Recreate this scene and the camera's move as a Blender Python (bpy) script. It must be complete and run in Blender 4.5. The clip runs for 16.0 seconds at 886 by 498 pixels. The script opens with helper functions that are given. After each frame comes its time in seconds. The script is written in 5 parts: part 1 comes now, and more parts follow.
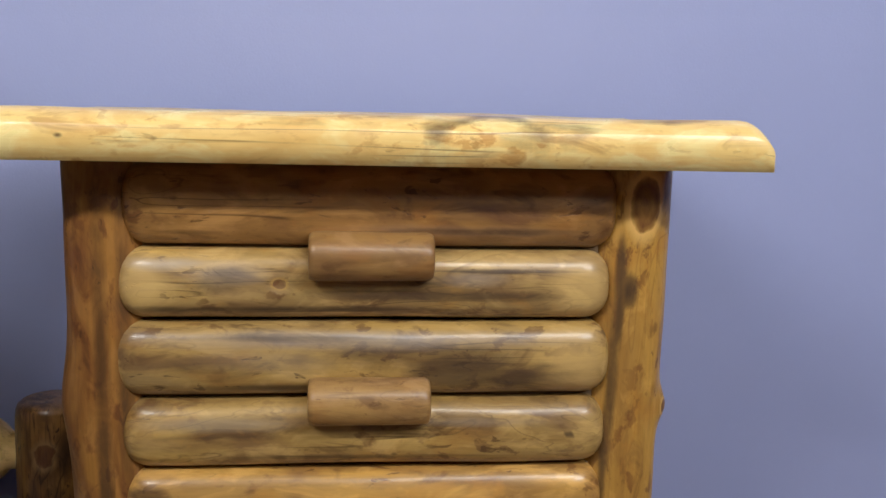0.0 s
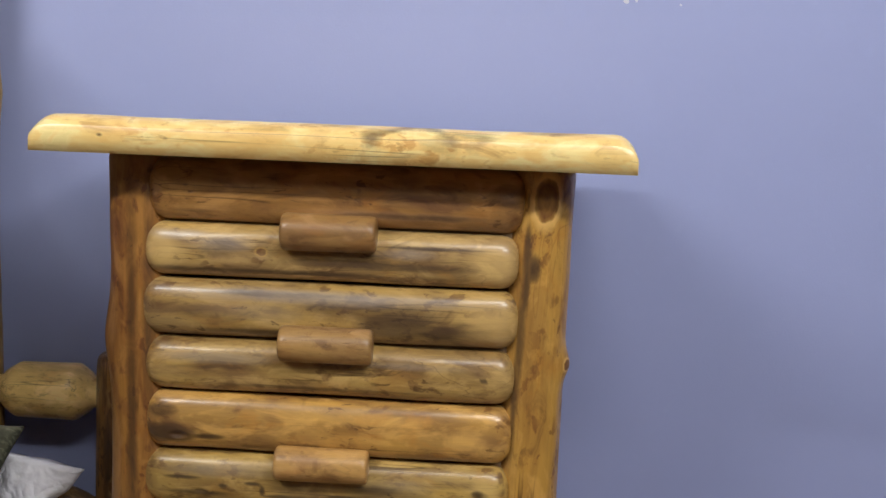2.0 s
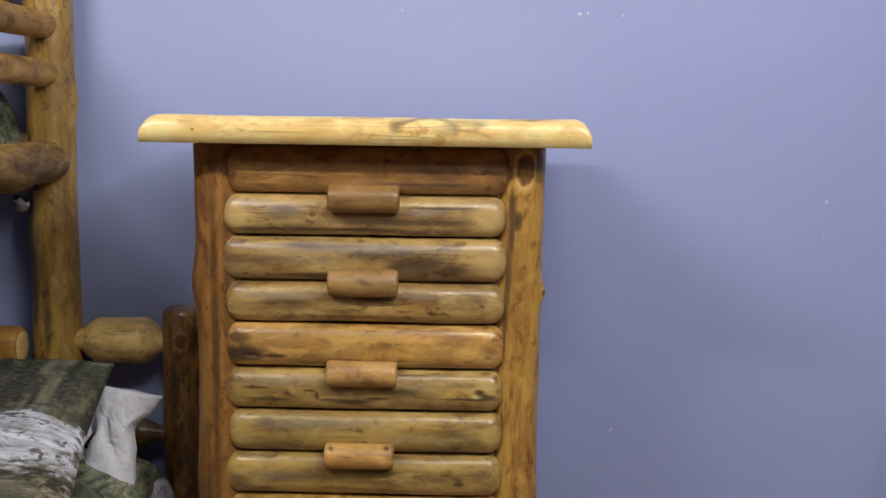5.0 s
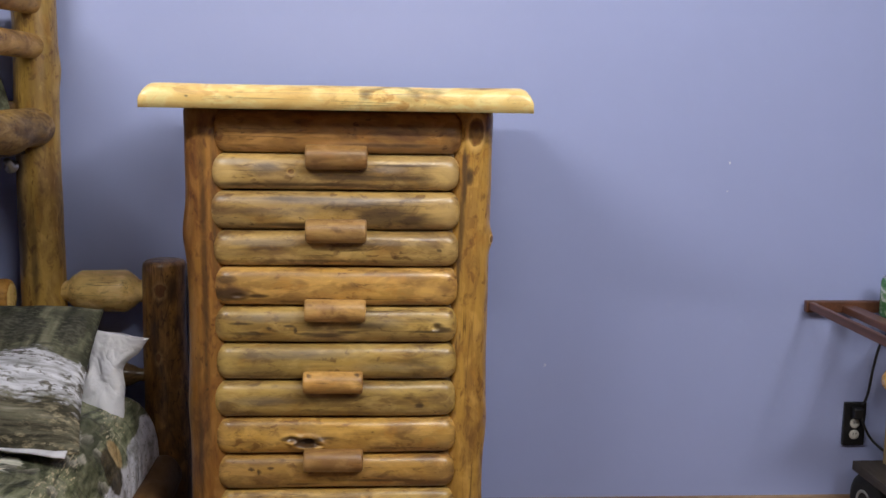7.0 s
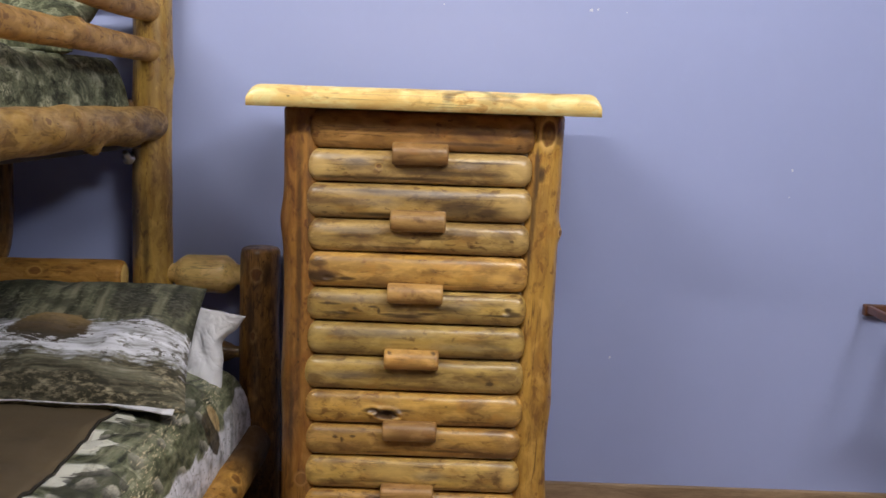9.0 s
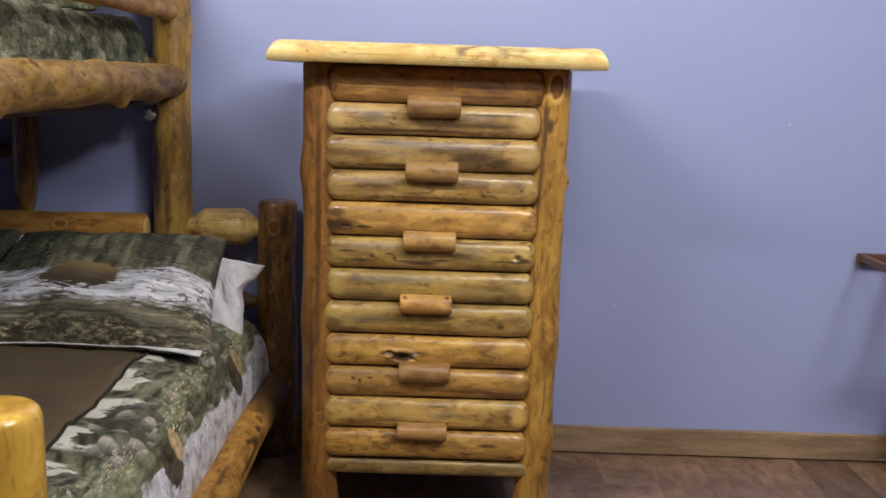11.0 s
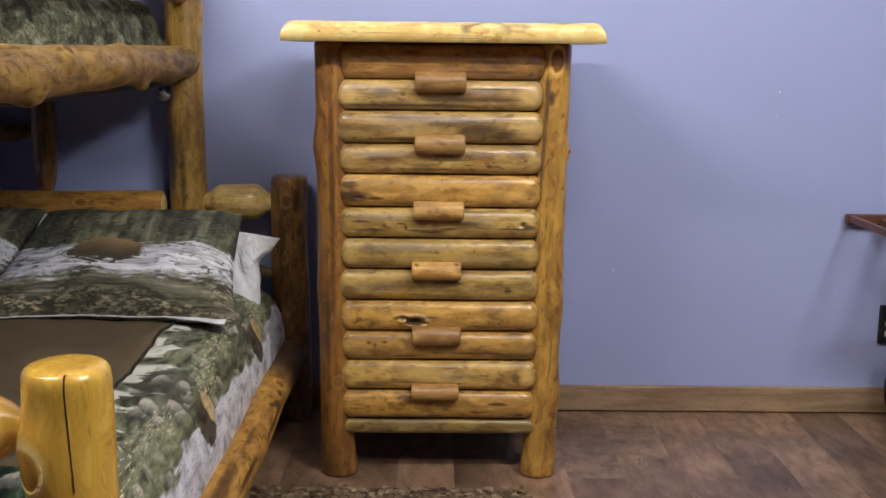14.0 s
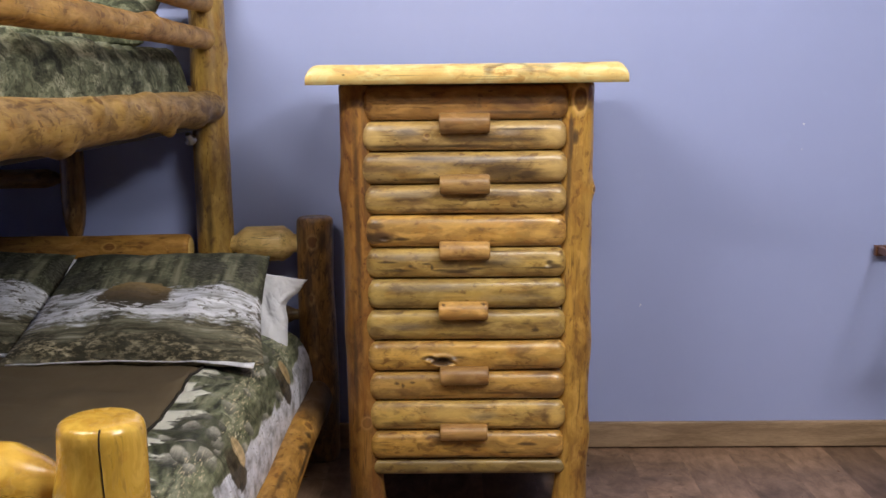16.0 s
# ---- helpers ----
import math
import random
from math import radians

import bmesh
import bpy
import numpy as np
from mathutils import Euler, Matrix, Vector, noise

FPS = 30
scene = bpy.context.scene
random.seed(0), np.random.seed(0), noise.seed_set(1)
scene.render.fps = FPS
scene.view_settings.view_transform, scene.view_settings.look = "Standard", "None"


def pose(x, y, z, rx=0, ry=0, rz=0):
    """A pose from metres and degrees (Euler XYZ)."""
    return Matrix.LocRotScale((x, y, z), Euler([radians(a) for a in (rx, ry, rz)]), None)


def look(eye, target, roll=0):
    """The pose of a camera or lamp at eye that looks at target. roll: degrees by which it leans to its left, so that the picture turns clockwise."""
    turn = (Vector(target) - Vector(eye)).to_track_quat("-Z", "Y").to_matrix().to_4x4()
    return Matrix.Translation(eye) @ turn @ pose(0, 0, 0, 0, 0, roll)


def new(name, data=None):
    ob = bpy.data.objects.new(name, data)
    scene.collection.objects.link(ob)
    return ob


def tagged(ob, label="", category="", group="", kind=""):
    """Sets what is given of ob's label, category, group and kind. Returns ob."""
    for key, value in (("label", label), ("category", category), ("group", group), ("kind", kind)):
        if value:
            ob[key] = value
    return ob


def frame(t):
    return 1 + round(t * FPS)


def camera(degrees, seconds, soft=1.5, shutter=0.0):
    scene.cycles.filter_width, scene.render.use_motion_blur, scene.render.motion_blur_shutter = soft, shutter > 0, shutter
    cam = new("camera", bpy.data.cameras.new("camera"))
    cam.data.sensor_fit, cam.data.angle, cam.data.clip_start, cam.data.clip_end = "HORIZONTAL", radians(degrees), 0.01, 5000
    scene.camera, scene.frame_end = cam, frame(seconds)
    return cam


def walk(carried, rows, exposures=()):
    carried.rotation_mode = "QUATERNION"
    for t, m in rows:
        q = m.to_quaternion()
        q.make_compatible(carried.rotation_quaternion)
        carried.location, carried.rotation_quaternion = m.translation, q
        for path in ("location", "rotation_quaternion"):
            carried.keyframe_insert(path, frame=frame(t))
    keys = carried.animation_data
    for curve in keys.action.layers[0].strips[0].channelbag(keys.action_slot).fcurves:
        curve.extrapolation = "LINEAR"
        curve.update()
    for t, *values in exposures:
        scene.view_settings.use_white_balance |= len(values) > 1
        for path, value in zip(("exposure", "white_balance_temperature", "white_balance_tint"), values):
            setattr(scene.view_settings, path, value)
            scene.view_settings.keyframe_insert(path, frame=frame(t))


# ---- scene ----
cam = camera(46.5, 16.0)
PATH = [
    (0, (-0.052, -1.196, 1.471), (0.157, 0.768, 1.171), 1.4),
    (0.5, (0.012, -1.337, 1.478), (0.22, 0.619, 1.119), 0.4),
    (1, (0.068, -1.409, 1.483), (0.248, 0.556, 1.157), 1.5),
    (1.5, (0.219, -1.486, 1.463), (0.206, 0.495, 1.187), 2.6),
    (2, (0.259, -1.586, 1.45), (0.163, 0.397, 1.211), 2.3),
    (2.5, (0.258, -1.678, 1.444), (0.167, 0.309, 1.231), 1.3),
    (3, (0.244, -1.809, 1.438), (0.25, 0.175, 1.187), 0.8),
    (3.5, (0.183, -1.926, 1.437), (0.152, 0.05, 1.13), 1.8),
    (6, (0.195, -2.326, 1.448), (0.181, -0.339, 1.226), 0.4),
    (6.5, (0.11, -2.43, 1.425), (0.127, -0.442, 1.201), 1.5),
    (7, (0.076, -2.517, 1.423), (0.219, -0.544, 1.13), 1.0),
    (7.5, (0.128, -2.573, 1.404), (0.281, -0.603, 1.094), 1.6),
    (8, (0.138, -2.627, 1.406), (0.228, -0.65, 1.117), 2.1),
    (8.5, (0.118, -2.699, 1.407), (0.14, -0.721, 1.115), 2.3),
    (8.7, (0.101, -2.729, 1.403), (0.102, -0.747, 1.132), 2.3),
    (10.8, (0.029, -2.893, 1.362), (0.004, -0.918, 1.044), 1.4),
    (11, (0.033, -2.908, 1.355), (0.032, -0.935, 1.025), 1.8),
    (11.5, (0.046, -2.981, 1.355), (0.104, -1.011, 1.011), 1.8),
    (12, (0.017, -3.004, 1.345), (0.056, -1.036, 0.992), 2.9),
    (12.5, (0.005, -3.023, 1.346), (0.04, -1.054, 0.994), 2.6),
    (13, (-0.005, -3.042, 1.347), (0.038, -1.075, 0.989), 1.6),
    (13.5, (-0.013, -3.053, 1.36), (0.017, -1.086, 0.998), 1.0),
    (14, (-0.02, -3.058, 1.363), (-0.004, -1.094, 0.984), 0.6),
    (14.5, (-0.024, -3.057, 1.37), (-0.032, -1.102, 0.947), 0.3),
    (15, (-0.025, -3.052, 1.38), (-0.041, -1.094, 0.968), -0.1),
    (15.5, (-0.025, -3.045, 1.385), (-0.046, -1.079, 1.015), -0.4),
    (16, (-0.031, -3.057, 1.389), (-0.059, -1.082, 1.07), -0.6),
]
EXPOSURES = [(0.0, -0.26, 6300, 10), (3.5, -0.25, 6300, 10), (7.0, -0.15, 6320, 10), (11.0, -0.02, 6470, 10), (13.5, 0.04, 6480, 10), (16.0, 0.06, 6480, 10)]
walk(cam, [(t, look(eye, target, roll)) for t, eye, target, roll in PATH], EXPOSURES)

# ---- light ----
world = bpy.data.worlds.new("world")
scene.world = world
world.use_nodes = True
world.node_tree.nodes["Background"].inputs[0].default_value = (0.55, 0.6, 0.8, 1)
world.node_tree.nodes["Background"].inputs[1].default_value = 0.005


def area_lamp(name, eye, target, sx, sy, watts, colour):
    data = bpy.data.lights.new(name, "AREA")
    data.shape, data.size, data.size_y, data.energy, data.color = "RECTANGLE", sx, sy, watts, colour
    ob = new(name, data)
    ob.matrix_world = look(eye, target)
    return ob


LEFT = area_lamp("strip_lamp", (-1.72, -1.95, 3.02), (-1.4, 0.74, 1.6), 1.6, 0.14, 58, (1.0, 0.96, 0.9))
RIGHT = area_lamp("strip_lamp", (0.85, -1.9, 3.02), (0.85, 0.74, 2.0), 1.6, 0.14, 42, (1.0, 0.96, 0.9))
# unseen fill lamp, added to brighten the bedding under the bunk
BACK = area_lamp("bed_fill_lamp", (1.9, -2.5, 3.06), (-0.8, -0.3, 0.6), 0.9, 0.6, 79, (0.97, 0.96, 0.95))

# ---- materials ----


class Nodes:
    """Short hand for a node material."""

    def __init__(self, name):
        self.mat = bpy.data.materials.new(name)
        self.mat.use_nodes = True
        self.t = self.mat.node_tree
        self.bsdf = self.t.nodes["Principled BSDF"]

    def node(self, kind, **inputs):
        n = self.t.nodes.new(kind)
        for key, value in inputs.items():
            self.put(n, int(key[1:]) if key[0] == "i" and key[1:].isdigit() else key, value)
        return n

    def put(self, n, key, value):
        if isinstance(value, bpy.types.NodeSocket):
            self.t.links.new(value, n.inputs[key])
        else:
            n.inputs[key].default_value = value

    def coords(self, scale=(1, 1, 1), shift=True):
        c = self.node("ShaderNodeTexCoord").outputs["Object"]
        if shift:
            r = self.node("ShaderNodeObjectInfo").outputs["Random"]
            r = self.math("MULTIPLY", r, 37.0)
            c = self.vec("ADD", c, r)
        return self.vec("MULTIPLY", c, scale)

    def vec(self, op, a, b):
        n = self.t.nodes.new("ShaderNodeVectorMath")
        n.operation = op
        self.put(n, 0, a)
        self.put(n, 1, b)
        return n.outputs[0]

    def math(self, op, a, b=0.0, clamp=False):
        n = self.t.nodes.new("ShaderNodeMath")
        n.operation, n.use_clamp = op, clamp
        self.put(n, 0, a)
        self.put(n, 1, b)
        return n.outputs[0]

    def noise(self, vector, scale, detail=4.0, rough=0.55, distort=0.0):
        n = self.node("ShaderNodeTexNoise", Vector=vector, Scale=scale, Detail=detail, Roughness=rough, Distortion=distort)
        return n.outputs["Fac"]

    def voronoi(self, vector, scale, feature="F1"):
        n = self.node("ShaderNodeTexVoronoi", Vector=vector, Scale=scale)
        n.feature = feature
        return n

    def ramp(self, fac, stops, kind="LINEAR"):
        n = self.node("ShaderNodeValToRGB", Fac=fac)
        e = n.color_ramp.elements
        n.color_ramp.interpolation = kind
        while len(e) < len(stops):
            e.new(0.5)
        for el, (p, c) in zip(e, stops):
            el.position = p
            el.color = (c, c, c, 1) if isinstance(c, (int, float)) else (*c, 1)
        return n.outputs["Color"]

    def mix(self, fac, a, b, blend="MIX"):
        n = self.t.nodes.new("ShaderNodeMix")
        n.data_type, n.blend_type = "RGBA", blend
        self.put(n, 0, fac)
        for key, v in ((6, a), (7, b)):
            self.put(n, key, (*v, 1) if isinstance(v, tuple) and len(v) == 3 else v)
        return n.outputs[2]

    def attr(self, name):
        n = self.t.nodes.new("ShaderNodeAttribute")
        n.attribute_name = name
        return n.outputs["Fac"]

    def bump(self, height, strength, distance):
        n = self.node("ShaderNodeBump", Height=height, Strength=strength, Distance=distance)
        self.put(self.bsdf, "Normal", n.outputs[0])

    def done(self, colour, rough, metal=0.0, spec=0.5, coat=0.0):
        self.put(self.bsdf, "Base Color", (*colour, 1) if isinstance(colour, tuple) else colour)
        self.put(self.bsdf, "Roughness", rough)
        self.put(self.bsdf, "Metallic", metal)
        self.put(self.bsdf, "Specular IOR Level", spec)
        if coat:
            self.put(self.bsdf, "Coat Weight", coat)
            self.put(self.bsdf, "Coat Roughness", 0.22)
        return self.mat


def log_wood(name, base, dark, grey, rough=0.34, streak=0.5, patch=0.5, marks=0.6, heart=(0.15, 0.06, 0.024), rim=None, ragged=0.3, coat=0.28, spec=0.45):
    """Peeled, varnished pine; the trunk runs along the object's z. Attributes: knot (ring distance), stain (0 to 1)."""
    n = Nodes(name)
    long = n.coords((1, 1, 0.16))
    mid = n.coords((1, 1, 0.3))
    a = n.noise(long, 20, 5, 0.56, 0.9)
    b = n.noise(mid, 7, 4, 0.55, 0.8)
    d = n.noise(n.coords((1, 1, 0.25)), 15, 3, 0.5, 1.4)
    fine = n.noise(n.coords((1, 1, 0.03)), 300, 4, 0.65)
    mott = n.noise(n.coords((1, 1, 0.42)), 30, 4, 0.58, 0.6)
    cloud = n.noise(n.vec("ADD", n.coords((1, 1, 0.36)), (4.1, 0.7, 2.3)), 17, 3, 0.5, 0.9)
    tone = n.node("ShaderNodeObjectInfo").outputs["Color"]
    col = n.mix(n.ramp(b, [(0.45, 0.0), (0.57, patch)]), base, grey)
    col = n.mix(n.ramp(cloud, [(0.51, 0.0), (0.66, patch)]), col, (dark[0] * 0.95, dark[1] * 0.95, dark[2] * 1.6))
    col = n.mix(n.ramp(a, [(0.46, 0.0), (0.66, streak)]), col, dark)
    col = n.mix(n.ramp(mott, [(0.34, 0.6), (0.43, 0.0)]), col, (dark[0] * 0.7, dark[1] * 0.65, dark[2] * 0.7))
    # amber pools and small brown blotches under the varnish
    pool = n.noise(n.vec("ADD", n.coords((1, 1, 0.55)), (1.3, 5.1, 0.4)), 21, 5, 0.6, 0.5)
    col = n.mix(n.ramp(pool, [(0.54, 0.0), (0.64, 0.5)]), col, (base[0] * 0.85, base[1] * 0.7, base[2] * 0.58))
    blotch = n.math("MULTIPLY", n.ramp(n.noise(n.coords((1, 1, 0.6)), 48, 4, 0.6, 0.3), [(0.56, 0.0), (0.62, 0.7)]), n.ramp(n.noise(n.coords((1, 1, 0.5)), 8, 2), [(0.46, 0.0), (0.56, 1.0)]))
    col = n.mix(blotch, col, (dark[0] * 0.9, dark[1] * 0.8, dark[2] * 0.8))
    col = n.mix(n.ramp(mott, [(0.51, 0.0), (0.64, 0.55)]), col, (min(1, base[0] * 1.3), min(1, base[1] * 1.36), base[2] * 1.8))
    # thin curling marks left by the peeling knife and by beetles
    line = n.ramp(d, [(0.462, 0.0), (0.475, 1.0), (0.486, 0.0)])
    line = n.math("MULTIPLY", line, n.ramp(n.noise(mid, 5, 2), [(0.5, 0.0), (0.62, marks)]))
    col = n.mix(line, col, (dark[0] * 0.45, dark[1] * 0.4, dark[2] * 0.4))
    chk = n.ramp(n.noise(n.coords((1, 1, 0.03)), 42, 2, 0.5, 0.2), [(0.485, 0.0), (0.5, 1.0), (0.515, 0.0)])
    chk = n.math("MULTIPLY", chk, n.ramp(n.noise(n.coords((1, 1, 0.3)), 11, 2), [(0.54, 0.0), (0.62, 0.8)]))
    col = n.mix(chk, col, (dark[0] * 0.4, dark[1] * 0.36, dark[2] * 0.36))
    v = n.voronoi(n.coords((1, 1, 0.6)), 34)
    pit = n.math("MULTIPLY", n.ramp(v.outputs["Distance"], [(0.05, 1.0), (0.13, 0.0)]), n.ramp(v.outputs["Color"], [(0.82, 0.0), (0.86, 0.85)]))
    col = n.mix(pit, col, (0.05, 0.025, 0.012))
    # short scars and nicks along the grain
    scar = n.math("MULTIPLY", n.ramp(n.noise(n.coords((1, 1, 0.38)), 85, 3, 0.55, 0.5), [(0.63, 0.0), (0.67, 1.0)]), n.ramp(n.noise(mid, 13, 2), [(0.48, 0.0), (0.58, 0.75 * marks + 0.3)]))
    col = n.mix(scar, col, (dark[0] * 0.5, dark[1] * 0.42, dark[2] * 0.42))
    col = n.mix(n.ramp(fine, [(0.3, 0.14), (0.62, 0.0)]), col, (dark[0] * 0.7, dark[1] * 0.7, dark[2] * 0.7))
    wob = n.math("ADD", n.attr("knot"), n.math("MULTIPLY", n.math("SUBTRACT", n.noise(n.coords((1, 1, 1)), 55, 3), 0.5), ragged))
    red = n.ramp(wob, [(0.0, 1.0), (0.2, 0.75), (0.34, 1.0), (0.44, 0.6), (0.5, 0.0)])
    ring = n.ramp(wob, [(0.44, 0.0), (0.5, 0.75), (0.6, 0.45), (0.74, 0.0)])
    on = n.math("LESS_THAN", n.attr("knot"), 0.98)
    col = n.mix(n.math("MULTIPLY", n.math("MULTIPLY", ring, 1.0 if ragged < 0.2 else 0.5), on), col, rim or (min(1, base[0] * 1.25), base[1] * 1.15, base[2]))
    col = n.mix(n.math("MULTIPLY", n.math("MULTIPLY", red, 0.8 if ragged < 0.2 else 0.6), on), col, heart)
    rag = n.math("MULTIPLY", n.math("SUBTRACT", n.noise(n.coords((1, 1, 0.3)), 34, 5, 0.62, 0.6), 0.5), 0.7)
    # pale: clean sapwood and painted highlights; grey: weathered wood and painted sheen
    sap_shine = n.ramp(n.math("ADD", n.attr("sap_shine"), n.math("MULTIPLY", rag, 0.6)), [(0.2, 0.0), (0.85, 0.6)])
    col = n.mix(n.math("MULTIPLY", sap_shine, n.math("GREATER_THAN", n.attr("sap_shine"), 0.02)), col, (min(1, base[0] * 1.3), min(1, base[1] * 1.36), min(1, base[2] * 1.7)))
    ash_sheen = n.ramp(n.math("ADD", n.attr("ash_sheen"), n.math("MULTIPLY", rag, 0.8)), [(0.2, 0.0), (0.8, 0.65)])
    col = n.mix(n.math("MULTIPLY", ash_sheen, n.math("GREATER_THAN", n.attr("ash_sheen"), 0.02)), col, (0.3, 0.25, 0.2))
    # dark brown stains; on the tall post, painted shadow patches
    st = n.ramp(n.math("ADD", n.attr("stain_or_shade"), rag), [(0.12, 0.0), (0.42, 0.7), (0.8, 0.96)])
    col = n.mix(n.math("MULTIPLY", st, n.math("GREATER_THAN", n.attr("stain_or_shade"), 0.02)), col, (0.05, 0.028, 0.017))
    col = n.mix(1.0, col, tone, "MULTIPLY")
    h = n.math("ADD", n.math("MULTIPLY", a, 0.6), n.math("MULTIPLY", d, 0.5))
    h = n.math("SUBTRACT", h, n.math("MULTIPLY", n.math("MAXIMUM", pit, scar), 0.6))
    n.bump(n.math("ADD", h, n.math("MULTIPLY", fine, 0.15)), 0.28, 0.004)
    return n.done(col, n.ramp(mott, [(0.35, rough + 0.16), (0.65, rough)]), spec=spec, coat=coat)


PINE = log_wood("drawer_pine", (0.48, 0.305, 0.085), (0.142, 0.07, 0.024), (0.26, 0.172, 0.072), 0.3, 0.62, 0.62, 0.5, coat=0.5)
SLAB = log_wood("slab_pine", (0.93, 0.67, 0.25), (0.66, 0.36, 0.09), (0.84, 0.56, 0.19), 0.27, 0.36, 0.36, 0.15, coat=0.5)
HANDLE = log_wood("handle_pine", (0.44, 0.262, 0.09), (0.2, 0.1, 0.034), (0.32, 0.2, 0.085), 0.34, 0.7, 0.5, 0.3)
POST = log_wood("post_pine", (0.46, 0.265, 0.055), (0.15, 0.06, 0.017), (0.27, 0.16, 0.05), 0.32, 0.5, 0.45, 0.3, (0.1, 0.035, 0.018), rim=(0.7, 0.46, 0.17), ragged=0.19)
KNOTTY = log_wood("red_streaked_pine", (0.46, 0.265, 0.055), (0.15, 0.052, 0.017), (0.27, 0.15, 0.05), 0.32, 0.65, 0.45, 0.3, (0.34, 0.19, 0.055), rim=(0.62, 0.4, 0.14), ragged=0.19)
GOLD = log_wood("golden_pine", (0.8, 0.48, 0.07), (0.6, 0.33, 0.04), (0.7, 0.4, 0.055), 0.16, 0.45, 0.35, 0.15, (0.5, 0.26, 0.04), (0.98, 0.8, 0.36), 0.08, coat=0.7)
BROWN = log_wood("brown_pine", (0.31, 0.18, 0.055), (0.06, 0.028, 0.011), (0.15, 0.09, 0.038), 0.3, 0.9, 0.75, 0.8, rim=(0.5, 0.36, 0.18), coat=0.6)
SCAR = log_wood("pale_scar", (0.92, 0.7, 0.26), (0.8, 0.52, 0.14), (0.86, 0.6, 0.2), 0.2, 0.3, 0.3, 0.0)
RAIL = log_wood("rail_pine", (0.4, 0.225, 0.055), (0.12, 0.055, 0.018), (0.22, 0.12, 0.042), 0.42, 0.45, 0.4, 0.12, rim=(0.7, 0.44, 0.14), coat=0.0, spec=0.18)
PALE = log_wood("pale_pine", (0.74, 0.53, 0.18), (0.46, 0.29, 0.08), (0.56, 0.4, 0.14), 0.28, 0.4, 0.4, 0.2)


def plain_wood(name, light, dark, axis=(1, 0.06, 1), rough=0.4, patch=0.4):
    n = Nodes(name)
    v = n.coords(axis)
    a = n.noise(v, 22, 6, 0.62, 0.4)
    b = n.noise(n.coords(tuple(0.3 if s > 0.5 else s for s in axis)), 9, 3)
    fine = n.noise(v, 190, 3, 0.65)
    col = n.mix(n.ramp(a, [(0.36, 0.0), (0.7, 1.0)]), light, dark)
    col = n.mix(n.ramp(b, [(0.4, 0.0), (0.68, patch)]), col, tuple(c * 0.42 for c in dark))
    col = n.mix(n.ramp(fine, [(0.32, 0.3), (0.58, 0.0)]), col, tuple(c * 0.5 for c in dark))
    tone = n.ramp(n.node("ShaderNodeObjectInfo").outputs["Random"], [(0.0, 0.82), (0.5, 0.98), (1.0, 1.14)])
    col = n.mix(1.0, col, tone, "MULTIPLY")
    n.bump(n.math("ADD", a, n.math("MULTIPLY", fine, 0.4)), 0.25, 0.002)
    return n.done(col, n.ramp(a, [(0.3, rough - 0.06), (0.7, rough + 0.12)]))


FLOOR_WOOD = plain_wood("floor_boards", (0.4, 0.245, 0.155), (0.17, 0.098, 0.06), (1, 0.3, 1), 0.32, 0.75)
BASE_WOOD = plain_wood("baseboard_pine", (0.45, 0.31, 0.19), (0.22, 0.14, 0.08), (0.16, 1, 1), 0.5, 0.5)
CART_WOOD = plain_wood("red_brown_wood", (0.185, 0.075, 0.038), (0.08, 0.032, 0.018), (1, 0.08, 1), 0.42, 0.3)
DECK_WOOD = plain_wood("grey_deck_wood", (0.075, 0.058, 0.042), (0.035, 0.028, 0.021), (1, 0.08, 1), 0.6, 0.4)
INNER_WOOD = plain_wood("drawer_box_wood", (0.3, 0.2, 0.1), (0.16, 0.1, 0.05), (0.08, 1, 1), 0.6, 0.2)


def wall_paint(name, colour):
    n = Nodes(name)
    c = n.coords((1, 1, 1), False)
    col = n.mix(n.ramp(n.noise(c, 1.4, 4), [(0.35, 0.0), (0.7, 0.16)]), colour, tuple(v * 0.86 for v in colour))
    col = n.mix(n.ramp(n.noise(c, 9, 5), [(0.45, 0.0), (0.75, 0.12)]), col, tuple(min(1, v * 1.12) for v in colour))
    n.bump(n.math("ADD", n.noise(c, 260, 3), n.math("MULTIPLY", n.noise(c, 30, 3), 0.6)), 0.16, 0.002)
    return n.done(col, 0.62, spec=0.35)


BLUE_PAINT = wall_paint("periwinkle_wall_paint", (0.353, 0.402, 0.67))
CEILING_PAINT = wall_paint("ceiling_paint", (0.7, 0.7, 0.68))
SPECK_WHITE = Nodes("bare_plaster").done((0.64, 0.66, 0.76), 0.8)
SPECK_DARK = Nodes("dark_hole").done((0.03, 0.03, 0.04), 0.8)


def plain(name, colour, rough, metal=0.0, grain=40.0, vary=0.25, bump=0.1, coat=0.0):
    n = Nodes(name)
    c = n.coords()
    col = n.mix(n.ramp(n.noise(c, grain, 4), [(0.3, 0.0), (0.75, 1.0)]), colour, tuple(v * (1 - vary) for v in colour))
    n.bump(n.noise(c, grain * 4, 3), bump, 0.002)
    return n.done(col, rough, metal, coat=coat)


DARK_GAP = plain("dark_interior", (0.02, 0.013, 0.008), 0.8)
BLACK_PLASTIC = plain("black_plastic", (0.012, 0.012, 0.014), 0.4)
OFF_WHITE = plain("off_white_plastic", (0.62, 0.6, 0.55), 0.45)
RUBBER = plain("black_rubber", (0.015, 0.015, 0.014), 0.75, bump=0.3)
HUB_GREY = plain("grey_hub_plastic", (0.4, 0.41, 0.39), 0.4)
CARDBOARD = plain("cardboard", (0.38, 0.285, 0.14), 0.85, grain=18)
PAPER = plain("white_card", (0.72, 0.73, 0.76), 0.7)
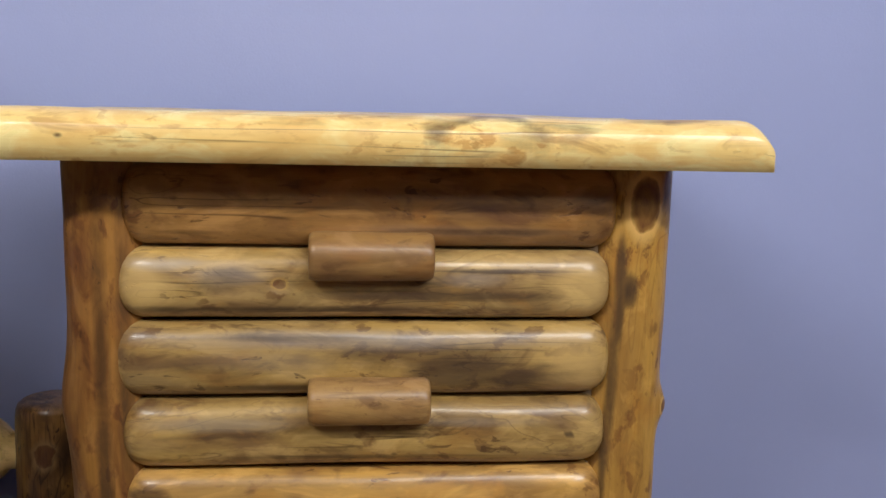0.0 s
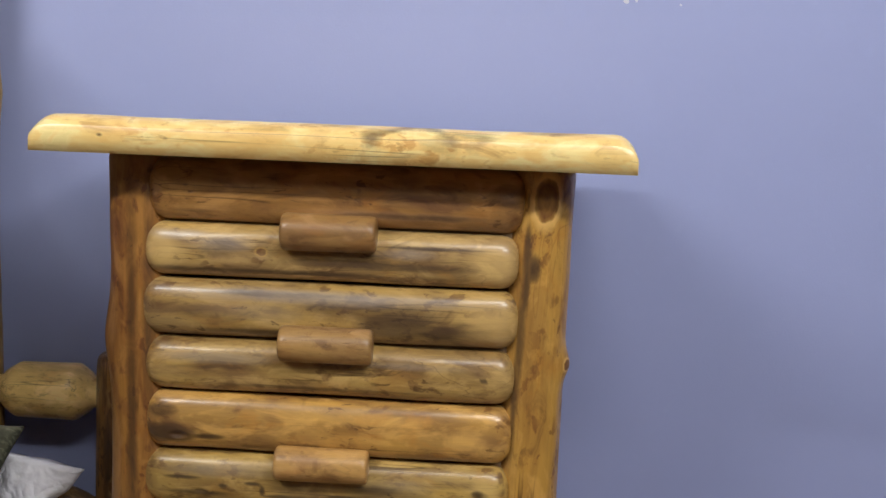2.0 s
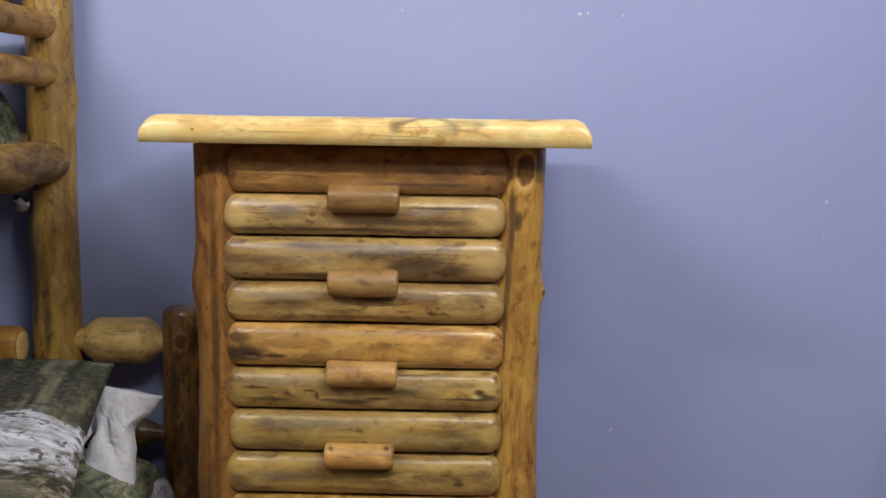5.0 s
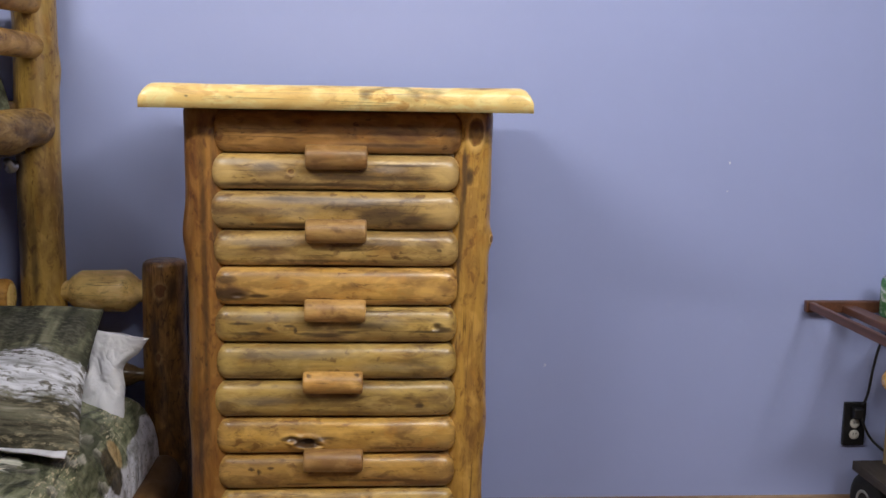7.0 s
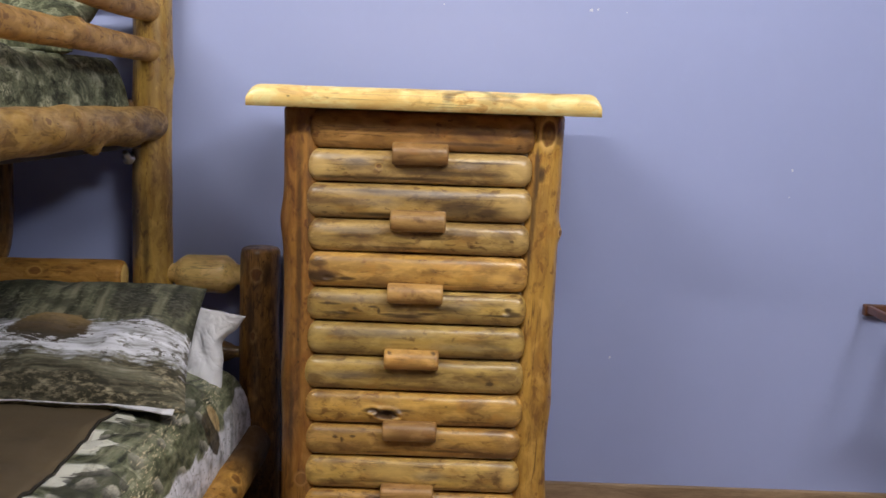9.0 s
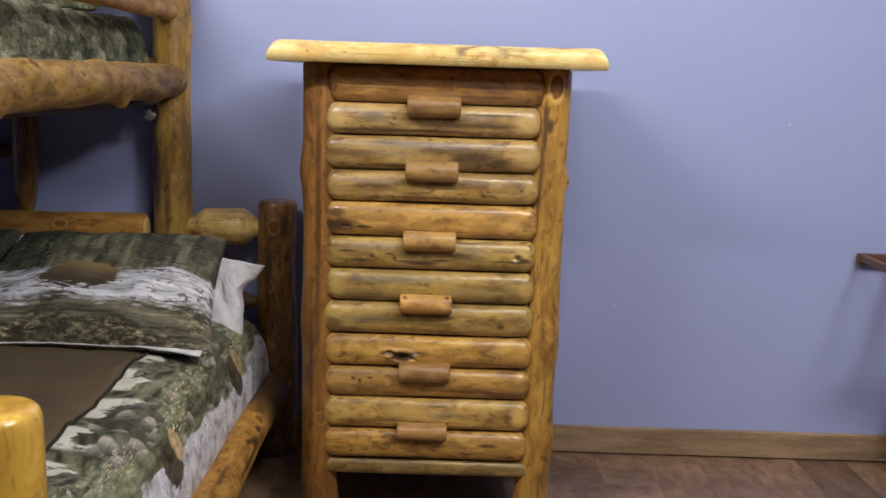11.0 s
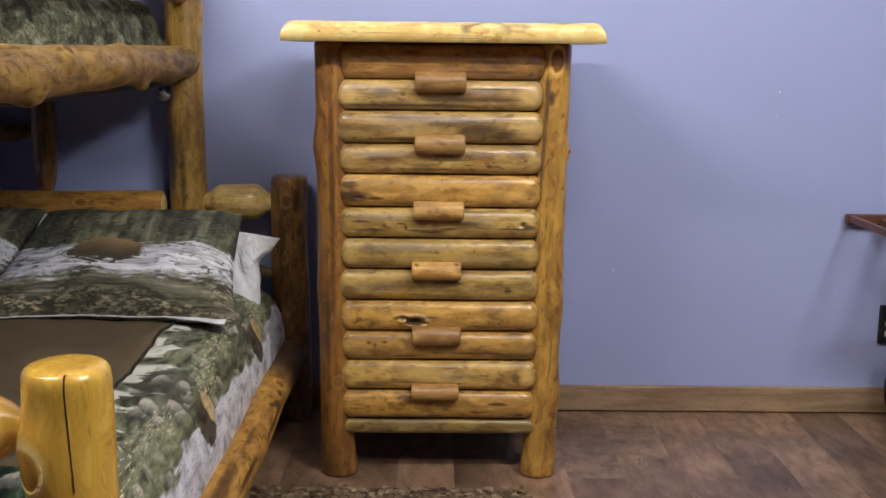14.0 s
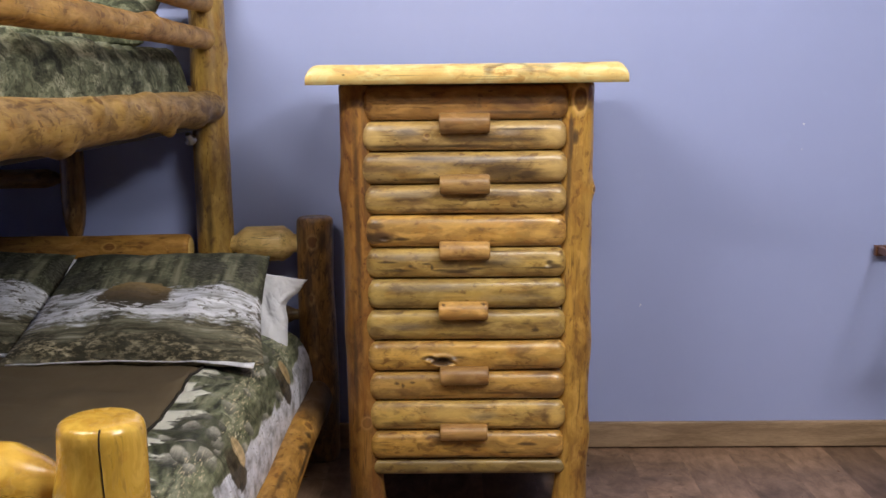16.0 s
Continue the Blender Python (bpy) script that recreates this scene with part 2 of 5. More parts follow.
METAL = plain("zinc_metal", (0.6, 0.58, 0.55), 0.3, 1.0)
CAN_TOP = plain("aluminium", (0.75, 0.75, 0.75), 0.28, 1.0)


def can_print():
    n = Nodes("green_can_print")
    c = n.coords((1, 1, 1), False)
    v = n.noise(c, 45, 3, 0.5, 0.6)
    col = n.ramp(v, [(0.0, (0.04, 0.12, 0.045)), (0.46, (0.1, 0.26, 0.1)), (0.56, (0.28, 0.46, 0.26)), (0.66, (0.7, 0.75, 0.66))])
    return n.done(col, 0.25, 0.4)


CAN_PRINT = can_print()


def white_cloth():
    n = Nodes("white_pillowcase")
    c = n.coords()
    col = n.mix(n.ramp(n.noise(c, 14, 4), [(0.3, 0.0), (0.7, 1.0)]), (0.92, 0.91, 0.95), (0.84, 0.83, 0.9))
    n.bump(n.math("ADD", n.noise(c, 22, 3), n.math("MULTIPLY", n.math("ABSOLUTE", n.math("SUBTRACT", n.noise(c, 16, 2, 0.5, 0.5), 0.5)), 3.0)), 0.5, 0.014)
    return n.done(col, 0.85, spec=0.2)


WHITE_CLOTH = white_cloth()


def weave(n, c, strength=0.25):
    n.bump(n.math("ADD", n.noise(c, 12, 4), n.math("MULTIPLY", n.noise(c, 600, 2), 0.15)), strength, 0.01)


def comforter_print():
    """A forest print: olive firs, grey boulders and curved grass on top, snow low on the sides; it repeats along the bed."""
    n = Nodes("forest_print_cloth")
    c = n.coords((1, 1, 1), False)
    sep = n.node("ShaderNodeSeparateXYZ", Vector=c)
    # "across" runs from the panel's seam over the edge and down the side
    drop = n.math("MAXIMUM", n.math("SUBTRACT", 0.545, sep.outputs["Z"]), 0.0)
    across = n.math("ADD", n.math("ADD", sep.outputs["X"], 0.79), drop)
    flat = n.node("ShaderNodeCombineXYZ", X=across, Y=n.math("MULTIPLY", sep.outputs["Y"], 0.48)).outputs[0]

    def off(fac):
        return n.math("SUBTRACT", fac, 0.5)

    def times(fac, k):
        return n.math("MULTIPLY", fac, k)

    def along(y0, period):
        f = n.math("FRACT", n.math("DIVIDE", n.math("SUBTRACT", sep.outputs["Y"], y0 - period / 2), period))
        return times(off(f), period)

    edge = off(n.noise(n.vec("MULTIPLY", flat, (1.2, 0.9, 1)), 26, 4, 0.6, 0.2))
    soft = off(n.noise(flat, 7, 2, 0.5))

    def spot(y0, a0, ry, ra, ragged, period=0.72):
        p, q = n.math("DIVIDE", along(y0, period), ry), n.math("DIVIDE", n.math("SUBTRACT", across, a0), ra)
        return n.math("ADD", n.math("ADD", n.math("MULTIPLY", p, p), n.math("MULTIPLY", q, q)), times(edge, ragged))

    zone = n.noise(n.vec("MULTIPLY", flat, (1.0, 1.3, 1)), 6, 2, 0.5, 0.6)
    fir = n.noise(n.vec("MULTIPLY", flat, (1.15, 0.9, 1)), 34, 5, 0.64, 0.3)
    fleck = n.noise(n.vec("MULTIPLY", flat, (1.4, 0.9, 1)), 90, 3, 0.6, 0.3)
    col = n.ramp(fir, [(0.32, (0.06, 0.066, 0.036)), (0.44, (0.155, 0.17, 0.092)), (0.55, (0.25, 0.262, 0.155)), (0.7, (0.5, 0.48, 0.33))])
    col = n.mix(n.ramp(zone, [(0.46, 0.0), (0.56, 0.7)]), col, n.ramp(fir, [(0.36, (0.03, 0.033, 0.02)), (0.62, (0.13, 0.135, 0.082))]))
    col = n.mix(n.ramp(zone, [(0.33, 0.65), (0.42, 0.0)]), col, n.ramp(fir, [(0.36, (0.2, 0.21, 0.13)), (0.6, (0.5, 0.49, 0.36))]))
    # long curved grass, as dark and pale arcs
    p, q = times(along(-1.0, 0.72), 0.6), n.math("ADD", across, 0.06)
    r = n.math("SQRT", n.math("ADD", n.math("MULTIPLY", p, p), n.math("MULTIPLY", q, q)))
    wave = n.math("SINE", times(n.math("ADD", r, times(soft, 0.1)), 165.0))
    belt = n.math("MULTIPLY", n.ramp(r, [(0.07, 0.0), (0.11, 1.0), (0.22, 1.0), (0.27, 0.0)]), n.ramp(fir, [(0.4, 1.0), (0.6, 0.35)]))
    col = n.mix(n.math("MULTIPLY", belt, n.ramp(wave, [(0.35, 0.0), (0.85, 0.85)])), col, (0.03, 0.032, 0.02))
    col = n.mix(n.math("MULTIPLY", belt, n.ramp(n.math("MULTIPLY", wave, -1.0), [(0.5, 0.0), (1.0, 0.45)])), col, (0.42, 0.42, 0.3))
    # boulders, lit from above in the print
    w = n.vec("ADD", n.vec("MULTIPLY", flat, (0.85, 1.35, 1)), n.vec("MULTIPLY", n.node("ShaderNodeCombineXYZ", X=edge, Y=soft).outputs[0], (0.05, 0.06, 0)))
    v = n.voronoi(w, 19)
    v.voronoi_dimensions = "2D"
    d = n.node("ShaderNodeSeparateXYZ", Vector=n.vec("SUBTRACT", w, v.outputs["Position"]))
    shade = n.math("ADD", n.math("ADD", times(d.outputs["Y"], 17.0), times(d.outputs["X"], -6.0)), n.math("ADD", 0.5, times(off(fleck), 0.6)))
    stone = n.ramp(shade, [(0.1, (0.035, 0.034, 0.026)), (0.42, (0.17, 0.165, 0.13)), (0.66, (0.36, 0.34, 0.28)), (0.92, (0.66, 0.62, 0.52))])
    body = n.ramp(v.outputs["Distance"], [(0.36, 1.0), (0.46, 0.0)])
    heap = n.ramp(spot(-0.68, 0.12, 0.19, 0.1, 1.6), [(0.75, 1.0), (1.05, 0.0)])
    pick = n.math("MAXIMUM", n.math("MULTIPLY", heap, n.ramp(v.outputs["Color"], [(0.24, 0.0), (0.27, 1.0)])), n.ramp(v.outputs["Color"], [(0.66, 0.0), (0.68, 0.9)]))
    col = n.mix(times(heap, 0.6), col, (0.05, 0.05, 0.034))
    col = n.mix(n.math("MULTIPLY", body, pick), col, stone)
    # straw tufts near the edge
    straw = n.ramp(fleck, [(0.56, 0.0), (0.61, 0.8)])
    for y0, a0 in ((-0.86, 0.17), (-0.34, 0.16), (-0.48, 0.215)):
        col = n.mix(n.math("MULTIPLY", n.ramp(spot(y0, a0, 0.12, 0.05, 3.0), [(0.7, 1.0), (1.0, 0.0)]), straw), col, (0.74, 0.63, 0.42))
    # snow on the hanging side
    low = n.math("ADD", across, n.math("ADD", times(soft, 0.24), times(edge, 0.06)))
    snow = n.ramp(low, [(0.3, 0.0), (0.31, 1.0)])
    drift = n.noise(n.vec("MULTIPLY", flat, (0.8, 1.2, 1)), 21, 4, 0.58, 0.3)
    white = n.ramp(drift, [(0.34, (0.33, 0.32, 0.33)), (0.45, (0.62, 0.61, 0.66)), (0.58, (0.86, 0.85, 0.92))])
    white = n.mix(n.ramp(fleck, [(0.6, 0.0), (0.64, 0.7)]), white, (0.2, 0.18, 0.15))
    col = n.mix(snow, col, white)
    # a dark and a tan shape at the edge of each repeat, with a pale tuft above
    col = n.mix(n.ramp(spot(-0.62, 0.305, 0.07, 0.085, 1.3), [(0.7, 0.96), (0.95, 0.0)]), col, n.ramp(fir, [(0.38, (0.022, 0.018, 0.012)), (0.62, (0.11, 0.085, 0.05))]))
    col = n.mix(n.ramp(spot(-0.56, 0.275, 0.035, 0.06, 0.9), [(0.6, 0.96), (0.95, 0.0)]), col, n.ramp(fir, [(0.36, (0.4, 0.27, 0.12)), (0.64, (0.74, 0.55, 0.3))]))
    col = n.mix(n.math("MULTIPLY", n.ramp(spot(-0.51, 0.215, 0.06, 0.03, 2.5), [(0.7, 0.95), (1.0, 0.0)]), straw), col, (0.86, 0.78, 0.58))
    # pale open water in flat strokes along the seam of the plain panel
    stroke = n.noise(n.vec("MULTIPLY", flat, (0.5, 1.9, 1)), 17, 4, 0.55, 0.2)
    reach = n.math("ADD", n.math("ADD", across, times(soft, 0.1)), times(off(stroke), -0.26))
    water = n.math("MULTIPLY", n.ramp(reach, [(0.05, 1.0), (0.058, 0.0)]), n.ramp(n.math("ABSOLUTE", along(-0.36, 0.2)), [(0.06, 1.0), (0.075, 0.0)]))
    water = n.math("MULTIPLY", water, n.math("GREATER_THAN", sep.outputs["Y"], -1.12))
    col = n.mix(water, col, n.ramp(fir, [(0.3, (0.62, 0.6, 0.48)), (0.45, (0.94, 0.92, 0.8))]))
    # the foot end of the print: green leaves over pale stones
    foot = n.ramp(fir, [(0.4, (0.006, 0.01, 0.006)), (0.5, (0.014, 0.034, 0.014)), (0.58, (0.03, 0.075, 0.028)), (0.68, (0.2, 0.24, 0.22))])
    foot = n.mix(n.math("MULTIPLY", body, n.ramp(v.outputs["Color"], [(0.6, 0.0), (0.62, 0.9)])), foot, stone)
    col = n.mix(n.math("MULTIPLY", n.math("LESS_THAN", sep.outputs["Y"], -1.16), n.math("LESS_THAN", sep.outputs["X"], -0.74)), col, foot)
    crease = n.math("ABSOLUTE", off(n.noise(n.vec("MULTIPLY", c, (0.8, 1.5, 0.8)), 9, 3, 0.5, 0.4)))
    n.bump(n.math("ADD", times(n.ramp(crease, [(0.0, 0.0), (0.09, 1.0)]), 0.6), n.math("ADD", n.noise(c, 12, 4), times(n.noise(c, 600, 2), 0.12))), 0.5, 0.012)
    return n.done(col, 0.5, spec=0.45)


def sham_print(name):
    """Woods above, a pale shallow lake with one brown shape, reeds and stones below; x across, z up the cloth."""
    n = Nodes(name)
    c = n.coords((1, 1, 1), False)
    sep = n.node("ShaderNodeSeparateXYZ", Vector=c)
    wob = n.math("MULTIPLY", n.math("SUBTRACT", n.noise(n.vec("MULTIPLY", c, (0.6, 1, 1.2)), 6.5, 4, 0.55), 0.5), 0.13)
    h = n.math("ADD", n.math("ADD", sep.outputs["Z"], wob), n.math("MULTIPLY", n.math("SUBTRACT", n.noise(n.vec("MULTIPLY", c, (0.5, 1, 1.6)), 42, 4, 0.65), 0.5), 0.12))
    trunk = n.noise(n.vec("MULTIPLY", c, (2.2, 1, 0.2)), 12, 3, 0.5, 0.2)
    flat = n.noise(n.vec("MULTIPLY", c, (0.55, 1, 1.5)), 42, 5, 0.66, 0.3)
    fleck = n.noise(n.vec("MULTIPLY", c, (0.6, 1, 1.3)), 95, 4, 0.65, 0.2)
    ripple = n.noise(n.vec("MULTIPLY", c, (0.3, 1, 2.4)), 20, 5, 0.6, 0.2)
    blot = n.noise(n.vec("MULTIPLY", c, (0.7, 1, 1.3)), 9, 3, 0.55, 0.5)
    woods = n.ramp(trunk, [(0.38, (0.028, 0.028, 0.018)), (0.48, (0.09, 0.09, 0.056)), (0.56, (0.17, 0.165, 0.105)), (0.64, (0.27, 0.25, 0.17))])
    woods = n.mix(n.ramp(fleck, [(0.52, 0.0), (0.6, 0.55)]), woods, (0.26, 0.26, 0.17))
    woods = n.mix(n.ramp(blot, [(0.5, 0.0), (0.6, 0.7)]), woods, (0.04, 0.042, 0.026))
    lake = n.ramp(ripple, [(0.33, (0.24, 0.23, 0.22)), (0.43, (0.5, 0.5, 0.52)), (0.54, (0.8, 0.8, 0.86)), (0.66, (0.95, 0.95, 1.0))])
    rocks = n.math("MULTIPLY", n.ramp(flat, [(0.53, 0.0), (0.56, 0.92)]), n.ramp(blot, [(0.44, 0.05), (0.54, 1.0)]))
    lake = n.mix(rocks, lake, n.ramp(fleck, [(0.4, (0.04, 0.034, 0.024)), (0.65, (0.24, 0.21, 0.16))]))
    lake = n.mix(n.ramp(fleck, [(0.64, 0.0), (0.68, 0.8)]), lake, (0.14, 0.12, 0.09))
    # the near shore: smooth mud in flat streaks, straw in clumps low down
    streaks = n.noise(n.vec("MULTIPLY", c, (0.22, 1, 2.6)), 17, 5, 0.6, 0.3)
    clump = n.noise(n.vec("MULTIPLY", c, (0.55, 1, 1.3)), 12, 3, 0.5, 0.5)
    reeds = n.ramp(streaks, [(0.34, (0.035, 0.032, 0.021)), (0.46, (0.125, 0.115, 0.075)), (0.58, (0.25, 0.235, 0.165)), (0.7, (0.46, 0.44, 0.36))])
    reeds = n.mix(n.ramp(blot, [(0.5, 0.0), (0.58, 0.8)]), reeds, (0.032, 0.03, 0.02))
    low = n.ramp(sep.outputs["Z"], [(0.0, 1.0), (0.07, 0.9), (0.12, 0.25), (0.16, 0.0)])
    side = n.ramp(n.math("ABSOLUTE", n.math("SUBTRACT", sep.outputs["X"], 0.38)), [(0.05, 0.35), (0.3, 1.0)])
    tuft = n.math("MULTIPLY", n.math("MULTIPLY", n.ramp(clump, [(0.42, 0.15), (0.54, 1.0)]), low), side)
    straw = n.ramp(n.math("ADD", n.math("MULTIPLY", fleck, 0.55), n.math("MULTIPLY", flat, 0.45)), [(0.47, 0.0), (0.53, 0.55), (0.6, 1.0)])
    reeds = n.mix(n.math("MULTIPLY", tuft, 0.7), reeds, (0.05, 0.042, 0.025))
    reeds = n.mix(n.math("MULTIPLY", tuft, straw), reeds, n.ramp(flat, [(0.45, (0.38, 0.31, 0.18)), (0.62, (0.86, 0.74, 0.5))]))
    col = n.mix(n.ramp(h, [(0.125, 0.0), (0.15, 1.0)]), reeds, lake)
    col = n.mix(n.ramp(h, [(0.285, 0.0), (0.305, 1.0)]), col, woods)
    # dark clumps of trees at the far shore
    for cx, cz, rx, rz in ((0.55, 0.4, 9.0, 10.0), (0.14, 0.36, 7.0, 15.0), (0.68, 0.42, 22.0, 9.0)):
        tx, tz = n.math("MULTIPLY", n.math("SUBTRACT", sep.outputs["X"], cx), rx * 1.6), n.math("MULTIPLY", n.math("SUBTRACT", sep.outputs["Z"], cz), rz * 1.3)
        far = n.math("ADD", n.math("ADD", n.math("MULTIPLY", tx, tx), n.math("MULTIPLY", tz, tz)), n.math("MULTIPLY", n.math("SUBTRACT", flat, 0.5), 2.4))
        col = n.mix(n.ramp(far, [(0.7, 0.85), (1.0, 0.0)]), col, n.ramp(fleck, [(0.4, (0.03, 0.03, 0.022)), (0.65, (0.12, 0.115, 0.085))]))
    # one plain brown shape in the shallows
    sx = n.math("ADD", n.math("SUBTRACT", sep.outputs["X"], 0.36), n.math("MULTIPLY", n.math("SUBTRACT", blot, 0.5), 0.12))
    dx = n.math("MULTIPLY", sx, 8.6)
    dz = n.math("MULTIPLY", n.math("ADD", n.math("SUBTRACT", sep.outputs["Z"], 0.255), n.math("MULTIPLY", sx, -0.12)), 15.5)
    q = n.math("ADD", n.math("POWER", n.math("ABSOLUTE", dx), 2.6), n.math("POWER", n.math("ABSOLUTE", dz), 2.2))
    q = n.math("ADD", q, n.math("MULTIPLY", n.math("MULTIPLY", n.math("SUBTRACT", flat, 0.5), 5.0), n.ramp(sep.outputs["Z"], [(0.2, 1.0), (0.25, 0.2)])))
    coat = n.ramp(n.math("ADD", sep.outputs["Z"], n.math("MULTIPLY", n.math("SUBTRACT", fleck, 0.5), 0.06)), [(0.215, (0.04, 0.027, 0.011)), (0.26, (0.11, 0.07, 0.026)), (0.305, (0.3, 0.2, 0.085))])
    col = n.mix(n.ramp(q, [(0.8, 0.96), (1.0, 0.0)]), col, coat)
    n.bump(n.math("ADD", n.math("MULTIPLY", n.noise(n.vec("MULTIPLY", c, (1.6, 1, 0.7)), 7, 4), 1.6), n.math("MULTIPLY", n.noise(c, 600, 2), 0.1)), 0.4, 0.012)
    return n.done(col, 0.7, spec=0.3)


def camo_print():
    n = Nodes("bark_camo_cloth")
    c = n.coords((1, 1, 1), False)
    warp = n.vec("ADD", n.vec("MULTIPLY", c, (1.2, 0.62, 1.0)), n.vec("MULTIPLY", n.noise(n.vec("MULTIPLY", c, (1, 0.5, 1)), 26, 3), (0.1, 0.1, 0.1)))
    bark = n.ramp(n.noise(warp, 15, 6, 0.66, 0.4), [(0.34, (0.016, 0.017, 0.01)), (0.46, (0.085, 0.092, 0.054)), (0.54, (0.18, 0.19, 0.115)), (0.66, (0.42, 0.42, 0.29))])
    v = n.voronoi(n.vec("MULTIPLY", warp, (1, 1, 1.3)), 14)
    leaf = n.math("MULTIPLY", n.ramp(v.outputs["Distance"], [(0.22, 1.0), (0.42, 0.0)]), n.ramp(v.outputs["Color"], [(0.5, 0.0), (0.55, 0.85)]))
    col = n.mix(leaf, bark, n.ramp(n.noise(c, 120, 3), [(0.4, (0.12, 0.13, 0.075)), (0.6, (0.48, 0.47, 0.32))]))
    twig = n.ramp(n.noise(n.vec("MULTIPLY", warp, (1, 1, 0.25)), 36, 3, 0.5, 0.8), [(0.47, 0.0), (0.5, 0.8), (0.53, 0.0)])
    col = n.mix(n.math("MULTIPLY", twig, n.ramp(n.noise(c, 9, 2), [(0.42, 0.0), (0.55, 1.0)])), col, (0.014, 0.015, 0.009))
    weave(n, c, 0.4)
    return n.done(col, 0.82, spec=0.2)


def brown_cloth():
    n = Nodes("brown_quilted_cloth")
    c = n.coords((1, 1, 1), False)
    col = n.mix(n.ramp(n.noise(c, 3.5, 4), [(0.35, 0.0), (0.7, 1.0)]), (0.16, 0.118, 0.068), (0.12, 0.088, 0.051))
    n.bump(n.math("ADD", n.noise(n.vec("MULTIPLY", c, (3, 1, 1)), 9, 3), n.math("MULTIPLY", n.noise(c, 700, 2), 0.12)), 0.3, 0.01)
    return n.done(col, 0.7, spec=0.3)


COMFORTER = comforter_print()
SHAM = sham_print("lake_scene_cloth")
CAMO = camo_print()
BROWN_CLOTH = brown_cloth()
PIPING = plain("dark_piping", (0.03, 0.024, 0.016), 0.8)


def rug_material():
    n = Nodes("brown_shag")
    r = n.t.nodes.new("ShaderNodeNewGeometry").outputs["Random Per Island"]
    col = n.ramp(r, [(0.0, (0.08, 0.05, 0.03)), (0.4, (0.16, 0.103, 0.06)), (0.75, (0.23, 0.158, 0.098)), (1.0, (0.34, 0.25, 0.16))])
    return n.done(col, 0.75, spec=0.3)


SHAG = rug_material()
RUG_BACK = plain("rug_backing", (0.19, 0.12, 0.07), 0.9, bump=0.4)

# ---- mesh helpers ----


def mesh_of(name, verts, faces, smooth=True, **attrs):
    me = bpy.data.meshes.new(name)
    me.from_pydata([tuple(v) for v in verts], [], faces)
    for key, values in attrs.items():
        me.attributes.new(key, "FLOAT", "POINT").data.foreach_set("value", np.asarray(values, dtype=np.float32))
    if smooth:
        me.polygons.foreach_set("use_smooth", [True] * len(me.polygons))
    me.update()
    return me


def bm_mesh(name, bm, smooth=False):
    me = bpy.data.meshes.new(name)
    bm.normal_update()
    bm.to_mesh(me)
    bm.free()
    if smooth:
        me.polygons.foreach_set("use_smooth", [True] * len(me.polygons))
    return me


def part(name, me, material, parent=None, label="", m=None, tone=(1, 1, 1)):
    """Links a mesh as one object under a thing or a part."""
    ob = new(name, me)
    if not me.materials:
        me.materials.append(material)
    if parent:
        ob.parent = parent
    if m is not None:
        ob.matrix_basis = m
    ob.color = (*tone, 1)
    return tagged(ob, label)


def thing(name, x, y, z, label, category, group="", kind=""):
    ob = new(name)
    ob.empty_display_size = 0.1
    ob.location = (x, y, z)
    return tagged(ob, label, category, group, kind)


def box_bm(x0, x1, y0, y1, z0, z1, bevel=0.004, segments=2):
    bm = bmesh.new()
    bmesh.ops.create_cube(bm, size=1, matrix=Matrix.Translation(((x0 + x1) / 2, (y0 + y1) / 2, (z0 + z1) / 2)) @ Matrix.Diagonal((x1 - x0, y1 - y0, z1 - z0, 1)))
    if bevel:
        bmesh.ops.bevel(bm, geom=bm.edges[:], offset=bevel, segments=segments, affect="EDGES", profile=0.5)
    return bm


def box(name, x0, x1, y0, y1, z0, z1, bevel=0.004):
    return bm_mesh(name, box_bm(x0, x1, y0, y1, z0, z1, bevel))


def rings_mesh(name, rings, knots=None, stains_or_shade=None, **more):
    """Skin over rings of equal length (closed loops), with a fan at each end."""
    k = len(rings[0])
    verts = [p for ring in rings for p in ring]
    faces = []
    for i in range(len(rings) - 1):
        for j in range(k):
            a, b = i * k + j, i * k + (j + 1) % k
            faces.append((a, b, b + k, a + k))
    for base, flip in ((0, True), ((len(rings) - 1) * k, False)):
        mid = np.mean(np.array(rings[0 if flip else -1]), axis=0)
        verts.append(tuple(mid))
        c = len(verts) - 1
        for j in range(k):
            a, b = base + j, base + (j + 1) % k
            faces.append((b, a, c) if flip else (a, b, c))
    kn = np.full(len(verts), 1.0)
    st = np.zeros(len(verts))
    p = np.array(verts)
    if knots is not None:
        kn = knots(p)
    if stains_or_shade is not None:
        st = stains_or_shade(p)
    return mesh_of(name, verts, faces, True, knot=kn, stain_or_shade=st, **{key: f(p) for key, f in more.items()})


def end_profile(kind, r, tenon):
    """Distances from the end and the share of the radius there."""
    if kind == "tenon":
        tl, tr = tenon
        return [(0.0, tr * 0.55), (0.0005, tr * 0.85), (0.004, tr * 0.98), (tl * 0.35, tr), (tl * 0.6, tr + (1 - tr) * 0.45), (tl, 0.97), (tl * 1.12, 1.0)]
    if kind == "dome":
        return [(0.0, 0.5), (r * 0.01, 0.74), (r * 0.045, 0.86), (r * 0.12, 0.945), (r * 0.24, 0.985), (r * 0.42, 1.0)]
    if kind == "point":
        return [(0.0, 0.35), (0.012, 0.6), (0.045, 0.8), (0.09, 0.95), (0.14, 1.0)]
    return [(0.0, 0.5), (0.0006, 0.86), (0.003, 0.95), (0.008, 0.99), (0.014, 1.0)]


